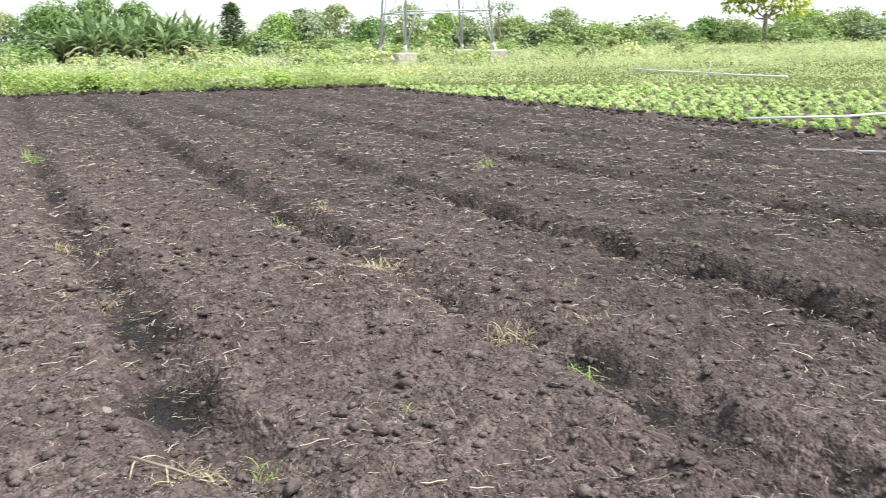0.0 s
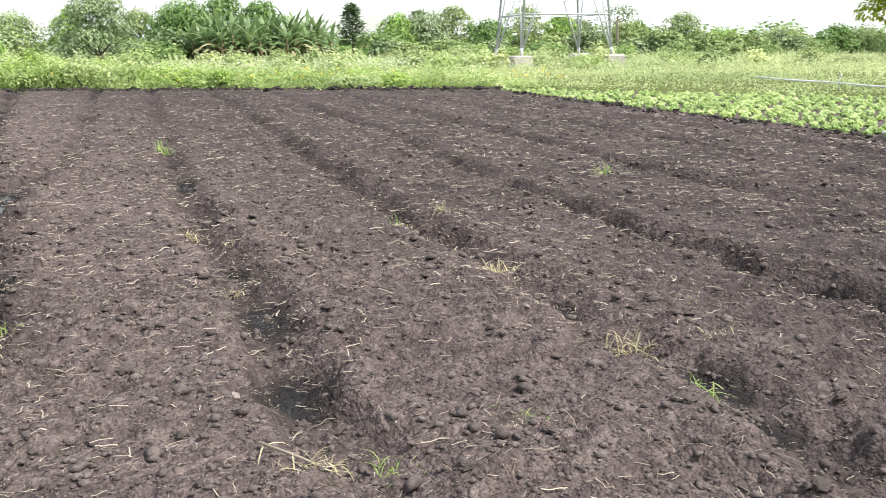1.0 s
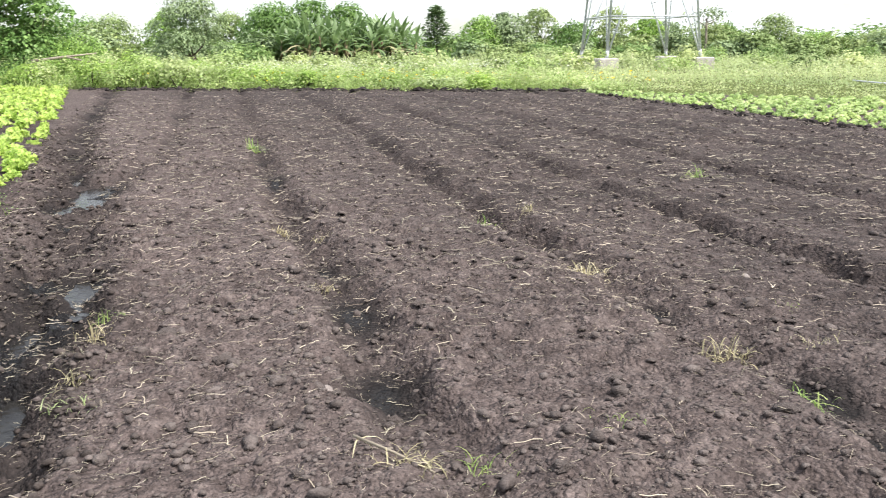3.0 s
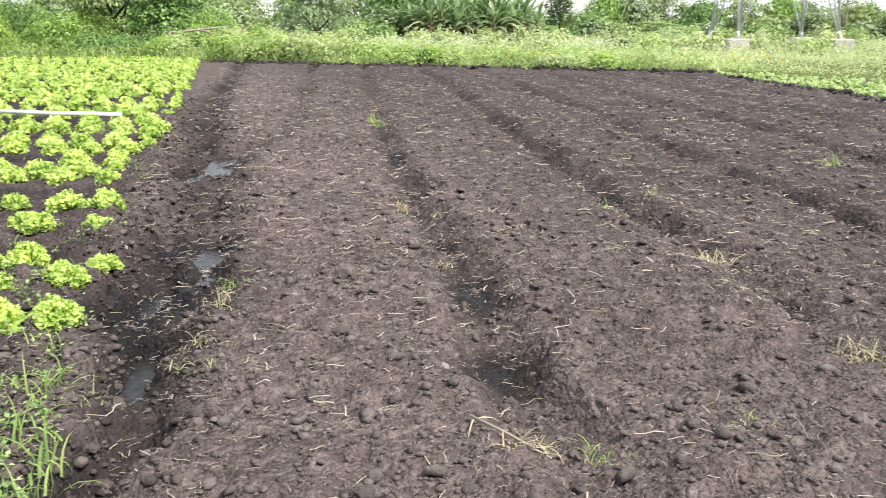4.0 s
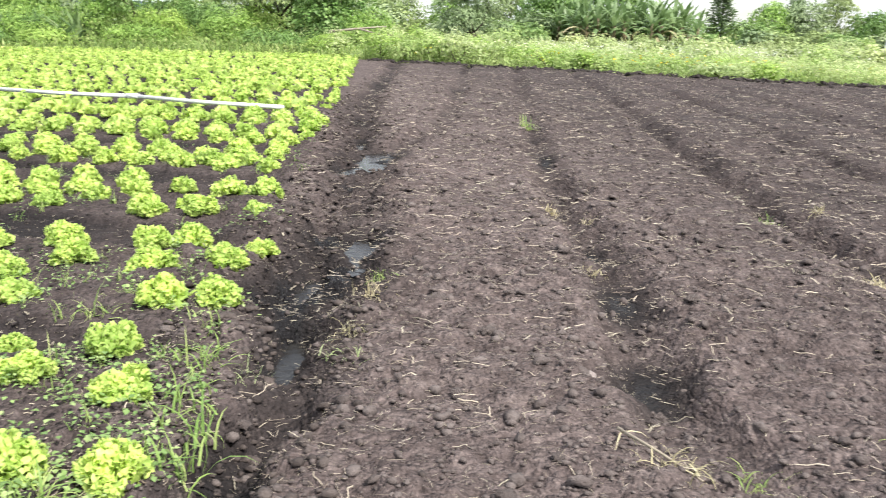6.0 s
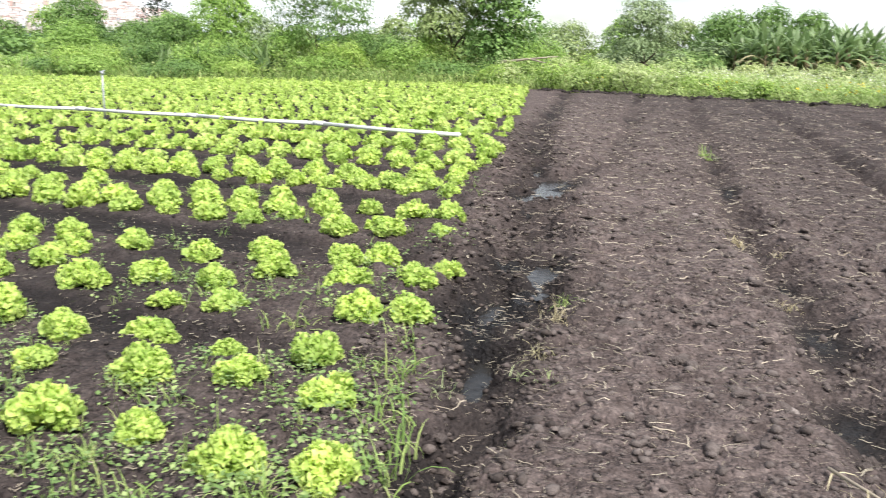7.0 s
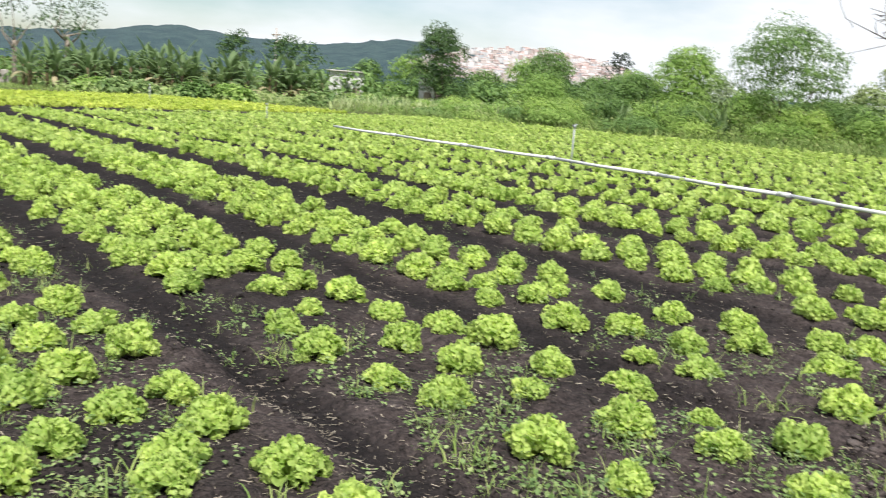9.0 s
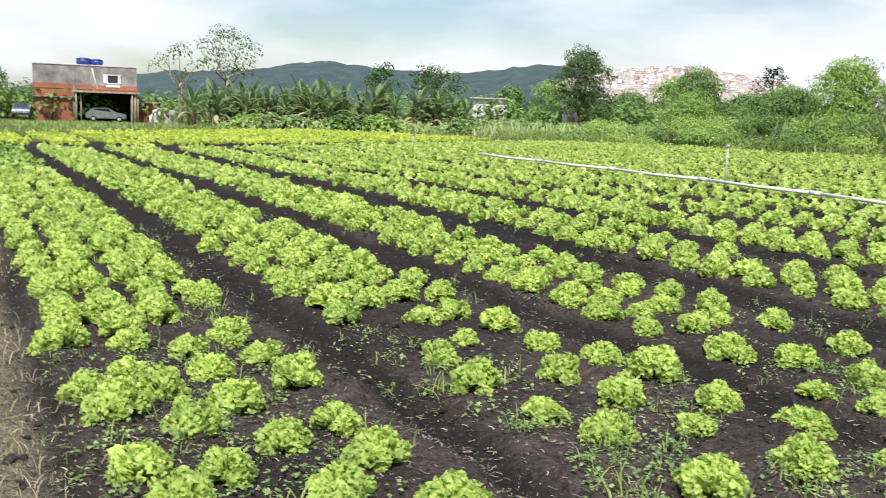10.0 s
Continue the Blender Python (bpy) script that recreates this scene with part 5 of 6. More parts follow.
woods([(-42, 104), (-10, 112), (20, 114), (50, 112), (80, 100), (105, 84)], 2.6, 4.4, 15000, 0.6, "leaf_mid", "hazy green woods behind the far tree line", 811)
woods([(-112, 6), (-108, 26), (-92, 44), (-80, 56), (-70, 72), (-56, 86), (-40, 100)], 2.6, 4.2, 15000, 0.55, "leaf_mid", "green woods behind the banana plants and sheds", 812)
woods([(-66, 34), (-62, 42), (-56, 50), (-48, 54), (-40, 52)], 0.6, 1.1, 8000, 0.26, "verge_herb", "low green scrub beyond the lettuce plots", 813)


# ---- bare tree ----
def bare_tree(x, y, tall, seed):
    rng = np.random.default_rng(seed)
    t = thing("bare_tree", pose(x, y, float(height(x, y)[0])), "leafless tree with thin dark twigs", "tree")
    part("trunk", tube([(0, 0, 0), (0.1, 0.1, tall * 0.4), (0.2, 0, tall * 0.6)], [0.16, 0.12, 0.08], 7), MAT["bark"], t)
    for i in range(9):
        a = i * 2.4
        root = np.array([0.12, 0.05, tall * rng.uniform(0.4, 0.6)])
        tip = root + np.array([math.cos(a) * tall * 0.42, math.sin(a) * tall * 0.42, tall * rng.uniform(0.15, 0.42)])
        mid = (root + tip) / 2 + rng.normal(0, 0.2, 3)
        pieces = [tube([root, mid, tip], [0.05, 0.03, 0.01], 5)]
        for k in range(9):
            s = rng.uniform(0.3, 1)
            p = root + (tip - root) * s
            q = p + rng.normal(0, 0.55, 3) + np.array([0, 0, 0.35])
            pieces.append(tube([p, (p + q) / 2 + rng.normal(0, 0.08, 3), q], [0.02, 0.014, 0.006], 4))
        part("limb", joined(pieces), MAT["bark"], t)


bare_tree(-13.4, 47.0, 9.0, 81)
fallen = thing("fallen_branch", pose(-7.2, 41.5, 0.9, 0, 0, 10), "bare grey fallen branch leaning out of the hedge", "branch")
part("limb", joined([tube([(-1.2, 0, 0.2), (0, 0.1, 0.35), (1.4, 0, 0.5)], [0.07, 0.06, 0.03], 6), tube([(0.2, 0, 0.35), (1.0, 0.2, 0.15), (1.9, 0.1, 0.1)], [0.05, 0.04, 0.02], 6)]), MAT["pale_bark"], fallen)


# ---- pylon ----
def pylon(cx, cy, turn, half, seed):
    z = float(height(cx, cy)[0])
    t = thing("pylon", pose(cx, cy, z - 0.1, 0, 0, turn), "galvanised steel lattice pylon on concrete footings", "pylon")
    top_half, tall = half * 0.42, 24.0
    corner = lambda sx, sy, h: np.array([sx * (half + (top_half - half) * h / tall), sy * (half + (top_half - half) * h / tall), h])
    base = 1.0
    for sx in (-1, 1):
        for sy in (-1, 1):
            part("footing", box_bm([(sx * half - 0.62, sy * half - 0.62, -0.3, sx * half + 0.62, sy * half + 0.62, 0.85)], 0.06), MAT["concrete"], t, "weathered concrete footing")
            leg = part("leg", bar(corner(sx, sy, 0.8), corner(sx, sy, tall), 0.085, 4), MAT["steel"], t)
            part("stub", bar(corner(sx, sy, 0.84), corner(sx, sy, 1.3), 0.10, 6), MAT["steel"], leg)
            foot = corner(sx, sy, base)
            for fx, fy in ((0.42, 1), (1, 0.42)):
                aim = corner(sx, sy, 6.2) * np.array([fx, fy, 1])
                part("brace", bar(foot, aim, 0.06, 4), MAT["steel"], t)
                for k in (0.35, 0.65):
                    a = foot + (aim - foot) * k
                    b = corner(sx, sy, a[2] + 0.35)
                    part("strut", bar(a, b, 0.03, 4), MAT["steel"], t)
    for level in (3.4, 6.2, 11, 16, 21):
        for a, b in (((-1, -1), (1, -1)), ((1, -1), (1, 1)), ((1, 1), (-1, 1)), ((-1, 1), (-1, -1))):
            part("crossbar", bar(corner(*a, level), corner(*b, level), 0.05, 4), MAT["steel"], t)
    for lo, hi in ((6.2, 11), (11, 16), (16, 21)):
        for a, b in (((-1, -1), (1, -1)), ((1, -1), (1, 1)), ((1, 1), (-1, 1)), ((-1, 1), (-1, -1))):
            part("brace", bar(corner(*a, lo), corner(*b, hi), 0.045, 4), MAT["steel"], t)
            part("brace", bar(corner(*b, lo), corner(*a, hi), 0.045, 4), MAT["steel"], t)
    for h in (17, 20.5, 23.5):
        part("arm", joined([bar((-5, 0, h), (5, 0, h), 0.07, 4), bar((-5, 0, h), (0, 0, h + 1.2), 0.05, 4), bar((5, 0, h), (0, 0, h + 1.2), 0.05, 4)]), MAT["steel"], t)


pylon(26.0, 55.6, -6.5, 3.1, 1)


# ---- the brick house ----
def house():
    d = Vector((-77.4, 22.6, 0)).normalized()
    yaw = math.degrees(math.atan2(-d.x, d.y))
    d = d * 103
    t = thing("house", pose(-0.60 + d.x, 0.48 + d.y, -1.25, 0, 0, yaw), "two-storey unfinished house of red clay blocks and grey cement render", "house")
    # local x runs along the front, y away from it
    w, h, dep = 5.1, 5.65, 7.0
    part("wall_below", box_bm([(-w, 0, -0.3, -w + 4.0, 0.2, 3.55), (w - 0.35, 0, -0.3, w, 0.2, 3.55), (-w + 4.0, 0, 2.9, w - 0.35, 0.2, 3.55), (-w, 0.2, -0.3, -w + 0.2, dep, 3.55), (w - 0.2, 0.2, -0.3, w, dep, 3.55), (-w, dep, -0.3, w, dep + 0.2, 3.55)]), MAT["brick"], t, "bare red clay-block wall")
    part("wall_above", box_bm([(-w - 0.02, -0.02, 3.56, 2.1, 0.2, h), (3.3, -0.02, 3.56, w + 0.02, 0.2, h), (2.1, -0.02, 3.56, 3.3, 0.2, 3.85), (2.1, -0.02, 4.85, 3.3, 0.2, h), (-w - 0.02, 0.2, 3.56, -w + 0.2, dep, h), (w - 0.2, 0.2, 3.56, w + 0.02, dep, h), (-w, dep, 3.56, w, dep + 0.2, h)]), MAT["plaster"], t, "stained grey cement render")
    part("brick_band", box_bm([(-w - 0.05, -0.06, 3.2, 0.6, -0.025, 3.72), (0.9, -0.06, 3.2, w + 0.05, -0.025, 3.66)]), MAT["brick"], t, "course of bare red clay blocks")
    part("roof", box_bm([(-w - 0.08, -0.1, h, w + 0.08, dep + 0.3, h + 0.12)], 0.02), MAT["sheet"], t, "pale concrete roof slab")
    # added black panel, paints the shade behind the open ground floor
    part("shade_panel", box_bm([(-w + 4.0, 3.0, -0.3, w - 0.35, 3.15, 2.9)]), MAT["dark"], t)
    part("pilaster", box_bm([(-1.3, -0.08, 0, -1.1, -0.01, h - 0.02)], 0.01), MAT["plaster"], t)
    win = part("window", box_bm([(2.1, -0.05, 3.85, 2.2, 0.1, 4.85), (3.2, -0.05, 3.85, 3.3, 0.1, 4.85), (2.2, -0.05, 4.75, 3.2, 0.1, 4.85), (2.2, -0.05, 3.85, 3.2, 0.1, 3.95)]), MAT["white"], t, "white window frame")
    part("shutter", box_bm([(1.72, -0.10, 3.9, 2.12, -0.06, 4.85)], 0.01), MAT["white"], win)
    part("shutter", box_bm([(3.26, -0.10, 3.9, 3.5, -0.06, 4.85)], 0.01), MAT["white"], win)
    part("pane", box_bm([(2.25, 0.06, 3.95, 3.2, 0.08, 4.75)]), MAT["glass"], win)
    part("sill", box_bm([(2.0, -0.16, 3.5, 3.4, -0.03, 3.72)], 0.02), MAT["white"], win)
    part("downpipe", tube([(0.65, -0.12, h - 0.25), (0.8, -0.12, 4.6), (1.15, -0.12, 3.15)], 0.07, 7), MAT["pipe"], t)
    door = part("door", box_bm([(-4.2, -0.05, -0.2, -3.2, -0.01, 1.75)], 0.01), MAT["door"], t, "rust-red metal door")
    part("handle", box_bm([(-3.35, -0.09, 0.8, -3.28, -0.05, 0.95)]), MAT["steel"], door)
    part("ledge", box_bm([(-w - 0.1, -0.35, 2.25, -0.9, -0.01, 2.38)], 0.02), MAT["plaster"], t)
    carport = part("carport_roof", box_bm([(-1.3 + 0.32 * i, -3.6 + 0.002 * (i % 2), 2.95 + 0.03 * (i % 2), -1.3 + 0.32 * (i + 1), -0.07, 3.02 + 0.03 * (i % 2)) for i in range(20)]), MAT["sheet"], t, "pale corrugated carport roof")
    part("fascia", box_bm([(-1.4, -3.72, 2.86, 5.2, -3.64, 3.05)], 0.01), MAT["wood"], carport)
    for x, y in ((-1.0, -3.5), (-0.55, -3.0), (4.45, -3.5), (4.75, -3.4), (5.0, -3.3)):
        part("post", tube([(x, y, -0.3), (x + 0.03, y, 1.4), (x, y, 2.9)], 0.085, 7), MAT["wood"], t)
    part("fence_board", box_bm([(4.3, -3.3, 0.0, 4.75, -3.24, 2.5)]), MAT["wood"], t)
    ext = part("side_wing", box_bm([(w, 2.0, -0.3, w + 3.0, 2.2, 1.95), (w + 2.8, 2.2, -0.3, w + 3.0, 5.5, 1.95)]), MAT["brick"], t, "low side wing of red clay blocks")
    part("wing_roof", box_bm([(w + 0.03, 1.8, 1.95, w + 3.2, 5.7, 2.03)]), MAT["sheet"], ext)
    part("wing_door", box_bm([(w + 1.9, 1.93, -0.2, w + 2.6, 1.99, 1.3)]), MAT["white"], ext)
    inv = t.matrix_world
    # two round tanks on the roof
    for x, r, tall in ((-0.15, 0.78, 0.62), (1.15, 0.68, 0.55)):
        m = inv @ pose(x, 2.0, h + 0.12)
        tank = thing("water_tank", m, "round blue plastic water tank on the flat roof", "water tank", "roof water tanks")
        part("body", tube([(0, 0, 0), (0, 0, tall * 0.5), (0, 0, tall)], [r * 0.88, r, r * 0.96], 18), MAT["tank"], tank)
        part("lid", tube([(0, 0, tall), (0, 0, tall + 0.05), (0, 0, tall + 0.14)], [r, r, r * 0.5], 18), MAT["tank"], tank)
    vehicle(inv @ pose(1.9, -1.1, -0.12, 0, 0, 0), "car", "white_paint", "white car parked under the carport")
    vehicle(inv @ pose(-6.2, -1.0, 0.1, 0, 0, -90), "car", "car_paint", "blue-grey car parked on the grass beside the house")
    arch = thing("culvert_pipe", inv @ pose(7.0, -2.5, -0.1), "pale curved plastic pipe standing in the grass", "pipe")
    part("bend", tube([(-0.7, 0, -0.2), (-0.65, 0, 0.7), (-0.35, 0, 1.2), (0.1, 0, 1.45), (0.5, 0, 1.4)], 0.17, 9), MAT["pipe"], arch)
    block = thing("concrete_block", inv @ pose(8.3, -2.0, -0.2), "weathered concrete block in the grass", "block")
    part("body", box_bm([(-0.6, -0.4, 0, 0.6, 0.4, 1.5)], 0.08), MAT["concrete"], block)


def vehicle(m, name, paint, label):
    """A hatchback: length along x, front at +x."""
    t = thing(name, m, label, "car")
    prof = [(-2.0, 0.35), (-2.02, 0.85), (-1.85, 0.98), (-1.35, 1.42), (0.25, 1.46), (0.95, 1.0), (1.85, 0.85), (2.0, 0.6), (1.98, 0.35)]
    bm = bmesh.new()
    sides = [[bm.verts.new((x, sy * (0.82 if z < 1.1 else 0.66), z)) for x, z in prof] for sy in (-1, 1)]
    bm.faces.new(sides[0])
    bm.faces.new(sides[1][::-1])
    for i in range(len(prof)):
        j = (i + 1) % len(prof)
        bm.faces.new((sides[0][i], sides[1][i], sides[1][j], sides[0][j]))
    bmesh.ops.recalc_face_normals(bm, faces=bm.faces[:])
    bmesh.ops.bevel(bm, geom=bm.edges[:], offset=0.05, segments=2, affect="EDGES")
    part("body", bm, MAT[paint], t)
    part("windscreen", mesh_of("windscreen", [(0.92, -0.66, 1.04), (0.92, 0.66, 1.04), (0.36, 0.58, 1.42), (0.36, -0.58, 1.42)], [[(0, 1, 2, 3)]], MAT["glass"], False), None, t)
    for sy in (-1, 1):
        part("side_window", mesh_of("side_window", [(-1.3, sy * 0.815, 1.02), (0.6, sy * 0.815, 1.02), (0.15, sy * 0.70, 1.36), (-1.1, sy * 0.70, 1.36)], [[(0, 1, 2, 3)]], MAT["glass"], False), None, t)
        part("headlight", box_bm([(1.86, sy * 0.62 - 0.16, 0.62, 2.02, sy * 0.62 + 0.16, 0.8)], 0.03), MAT["white"], t)
        for x in (-1.25, 1.3):
            wheel = part("wheel", bar((x, sy * 0.68, 0.3), (x, sy * 0.86, 0.3), 0.3, 16), MAT["rubber"], t)
            part("rim", bar((x, sy * 0.85, 0.3), (x, sy * 0.87, 0.3), 0.18, 12), MAT["steel"], wheel)
    part("bumper", box_bm([(1.9, -0.8, 0.3, 2.06, 0.8, 0.5)], 0.04), MAT["rubber"], t)


house()


def shed(x, y, yaw, w, tall, label):
    t = thing("shed", pose(x, y, float(height(x, y)[0]) - 0.1, 0, 0, yaw), label, "shed")
    part("wall", box_bm([(-w / 2, 0, 0, w / 2, 0.15, tall), (-w / 2, 0.15, 0, -w / 2 + 0.15, 3, tall), (w / 2 - 0.15, 0.15, 0, w / 2, 3, tall), (-w / 2, 3, 0, w / 2, 3.15, tall)]), MAT["white"], t)
    part("roof", box_bm([(-w / 2 - 0.3, -0.4, tall, w / 2 + 0.3, 3.5, tall + 0.12)], 0.02), MAT["sheet"], t)
    part("door", box_bm([(w / 2 - 1.1, -0.04, 0, w / 2 - 0.3, -0.01, 1.9)]), MAT["wood"], t)


shed(-72.4, 62.6, 48, 3.6, 3.5, "low whitewashed shed half hidden by bushes")
shed(-66.4, 68.6, 45, 1.6, 3.6, "small pale brick hut beside the trees")


def utility_pole(x, y, tall):
    t = thing("utility_pole", pose(x, y, float(height(x, y)[0])), "grey concrete utility pole with a crossarm", "utility pole")
    part("pole", tube([(0, 0, 0), (0, 0, tall)], [0.16, 0.11], 8), MAT["concrete"], t)
    part("crossarm", box_bm([(-0.9, -0.06, tall - 0.9, 0.9, 0.06, tall - 0.75)]), MAT["wood"], t)
    part("transformer", tube([(0.3, 0, tall - 2.2), (0.3, 0, tall - 1.4)], 0.3, 10), MAT["concrete"], t)


utility_pole(-92.0, 68.0, 8.6)


# ---- hills and the town on the slope ----
def ridge(name, far, az0, az1, tops, label, mat, seed):
    """A wooded ridge: a long rounded back seen across the plain; az in degrees from +y to the west."""
    n, m = 160, 14
    az = np.radians(np.linspace(az0, az1, n))
    prof = np.interp(np.linspace(0, 1, n), np.linspace(0, 1, len(tops)), tops)
    prof = prof + 5 * (value_noise(np.arange(n) * 0.5, np.zeros(n), seed) - 0.5)
    v = np.linspace(0, 1, m)
    r = far + 500 * v[:, None] * np.ones(n)[None]
    z = prof[None] * np.sin(v * np.pi * 0.5)[:, None] ** 0.8 + 4 * value_noise(az[None] * 300 + v[:, None] * 9, v[:, None] * 14 + az[None] * 0, seed + 1) * v[:, None] - 5
    p = np.stack([-np.sin(az)[None] * r, np.cos(az)[None] * r, z], -1).reshape(-1, 3)
    i, j = np.meshgrid(np.arange(m - 1), np.arange(n - 1), indexing="ij")
    q = np.stack([i * n + j, i * n + j + 1, (i + 1) * n + j + 1, (i + 1) * n + j], -1).reshape(-1, 4)
    tagged(new(name, mesh_of(name, p, [q], MAT[mat])), label, "hill", kind="structure")


ridge("backdrop_hill", 1300, 78, 14, [6, 30, 50, 58, 82, 72, 68, 92, 80, 46, 34, 28, 34, 26, 8], "wooded hills on the horizon with blue haze in their colour", "hill", 3)


def town():
    rng = np.random.default_rng(91)
    pieces, roofs = [], []
    cube = np.array([(x, y, z) for z in (0, 1) for y in (-0.5, 0.5) for x in (-0.5, 0.5)], float)
    cf = np.array([(0, 1, 5, 4), (1, 3, 7, 5), (3, 2, 6, 7), (2, 0, 4, 6), (4, 5, 7, 6)])
    places, sizes, turns = [], [], []
    for i in range(900):
        az = radians(rng.uniform(31, 45))
        k = rng.uniform(0, 1)
        r = 860 + 190 * k
        crest = 40 * math.sin(np.clip((math.degrees(az) - 29) / 17, 0, 1) * math.pi) ** 0.6
        places.append((-math.sin(az) * r, math.cos(az) * r, 15 + crest * k - 4))
        sizes.append((rng.uniform(4, 8), rng.uniform(4, 7), rng.uniform(3, 5.5)))
        turns.append(rng.uniform(0, 6.28))
    v, f = scatter((cube, cf), np.array(places), np.array(turns), 1.0, None, np.array(sizes))
    tagged(new("hillside_houses", mesh_of("hillside_houses", v, [f], MAT["town"], False)), "crowded pink and white houses on a distant slope", "houses", kind="stuff")
    top = np.array(places) + np.array(sizes) * np.array([0, 0, 1.0])
    roof = (np.array([(-0.55, -0.55, 0), (0.55, -0.55, 0), (0.55, 0.55, 0), (-0.55, 0.55, 0), (-0.5, 0, 0.25), (0.5, 0, 0.25)]), quads_to_tris(np.array([(0, 1, 5, 4), (2, 3, 4, 5), (0, 4, 3, 3), (1, 2, 5, 5)])))
    roof = (roof[0], roof[1][[0, 1, 2, 3, 4, 5]])
    sel = slice(0, None, 2)
    v, f = scatter(roof, top[sel], np.array(turns)[sel], 1.0, None, np.array(sizes)[sel] * np.array([1, 1, 0.6]))
    tagged(new("hillside_roofs", mesh_of("hillside_roofs", v, [f], MAT["roof_tile"], False)), "terracotta roofs of the distant houses", "roofs", kind="stuff")


town()


# ---- clods, stones, straw and tufts on the soil ----
def clod_template(seed, detail):
    bm = bmesh.new()
    bmesh.ops.create_icosphere(bm, subdivisions=detail, radius=1.0)
    rng = np.random.default_rng(seed)
    v = np.array([p.co for p in bm.verts])
    bm.faces.ensure_lookup_table()
    f = np.array([[q.index for q in face.verts] for face in bm.faces])
    bm.free()
    n = value_noise(v[:, 0] * 1.4 + seed, v[:, 1] * 1.4 + v[:, 2] * 1.9 - seed, seed)
    v = v * (0.65 + 0.55 * n + rng.normal(0, 0.11, len(v)))[:, None]
    v[:, 2] = np.maximum(v[:, 2], -0.45) * 0.72
    return v, f


def soil_points(n, seed, reach):
    """Points on the ploughed soil, thinning out with distance from the near end."""
    rng = np.random.default_rng(seed)
    r = 1.6 * np.exp(rng.uniform(0, 1, n) ** 0.78 * math.log(reach / 1.6))
    a = rng.uniform(radians(-60), radians(30), n)
    p = np.stack([-0.2 - np.sin(a) * r, np.cos(a) * r], 1)
    ok = (p[:, 0] > np.interp(p[:, 1], DITCH_Y, DITCH_X) - 0.6) & (p[:, 0] < CROP_X - 0.2) & (p[:, 1] < far_edge(p[:, 0]) - 0.2)
    return p[ok]


def clods():
    rng = np.random.default_rng(31)
    pts = soil_points(30000, 32, 30)
    dist = np.hypot(pts[:, 0], pts[:, 1])
    size = np.exp(rng.normal(math.log(0.0080), 0.6, len(pts))) * np.clip(0.6 + 0.11 * dist, 0.8, 3.2)
    size = np.minimum(size, 0.042)
    wet_dark = land(pts[:, 0], pts[:, 1])[1]
    ok = rng.random(len(pts)) > wet_dark * 0.8
    pts, size = pts[ok], size[ok]
    place = np.stack([pts[:, 0], pts[:, 1], height(pts[:, 0], pts[:, 1]) + size * 0.25], 1)
    pieces = []
    for i in range(6):
        q = slice(i, None, 6)
        m = len(place[q])
        stretch = np.stack([rng.uniform(0.8, 1.4, m), rng.uniform(0.7, 1.2, m), rng.uniform(0.75, 1.15, m)], 1)
        pieces.append(scatter(clod_template(40 + i, 1), place[q], rng.uniform(0, 6.28, m), size[q], rng.normal(0, 0.3, m), stretch))
    v, f = joined(pieces)
    tagged(new("soil_crumbs", mesh_of("soil_crumbs", v, [f], MAT["clod"], True)), "loose dark crumbs and small clods over the ploughed soil", "soil", kind="stuff")
    meshes = [mesh_pair("clod", clod_template(60 + i, 3), MAT["clod"], True) for i in range(6)]
    big = soil_points(520, 33, 9)
    for i, (x, y) in enumerate(big[:150]):
        k = float(np.clip(rng.lognormal(math.log(0.026), 0.3), 0.016, 0.045))
        ob = new("clod", meshes[i % 6])
        ob.matrix_world = pose(x, y, float(height(x, y)[0]) + k * 0.2, rng.normal(0, 12), rng.normal(0, 12), rng.uniform(0, 360))
        ob.scale = (k * rng.uniform(0.9, 1.4), k, k * rng.uniform(0.6, 1.0))
        tagged(ob, "lumpy grey-brown clod of dry soil lying on the bed", "clod", "clods on the soil")
    stone = mesh_pair("stone", clod_template(81, 2), MAT["stone"])
    for x, y, k in ((0.18, 4.03, 0.04), (2.6, 8.4, 0.03), (-0.15, 8.9, 0.035), (3.1, 5.2, 0.03)):
        ob = new("stone", stone)
        ob.matrix_world = pose(x, y, float(height(x, y)[0]) + k * 0.3, 20, 5, 40)
        ob.scale = (k * 1.15, k * 0.9, k * 0.75)
        tagged(ob, "pale pinkish stone lying on the dark soil", "stone", "stones on the soil")


clods()


def ditch_clods():
    """Churned clods thrown up on both banks of the ditch."""
    rng = np.random.default_rng(39)
    y = 2.4 + 17 * rng.uniform(0, 1, 5200) ** 1.25
    side = rng.random(5200) < 0.7
    off = np.where(side, -np.abs(rng.normal(0.30, 0.22, 5200)), np.abs(rng.normal(0.28, 0.12, 5200)))
    x = np.interp(y, DITCH_Y, DITCH_X) + off
    ok = (x > np.interp(y, EDGE_Y, EDGE_X) - 0.35) & (land(x, y)[1] < 0.93)
    x, y = x[ok], y[ok]
    size = np.minimum(rng.lognormal(math.log(0.013), 0.5, len(x)), 0.034)
    place = np.stack([x, y, height(x, y) + 0.15 * size], 1)
    pieces = []
    for i in range(4):
        m = len(place[i::4])
        stretch = np.stack([rng.uniform(0.8, 1.4, m), rng.uniform(0.8, 1.3, m), rng.uniform(0.7, 1.1, m)], 1)
        pieces.append(scatter(clod_template(170 + i, 1), place[i::4], rng.uniform(0, 6.28, m), size[i::4], rng.normal(0, 0.4, m), stretch))
    v, f = joined(pieces)
    tagged(new("ditch_clods", mesh_of("ditch_clods", v, [f], MAT["ditch_clod"], True)), "churned brown clods along the banks of the ditch", "soil", kind="stuff")


ditch_clods()


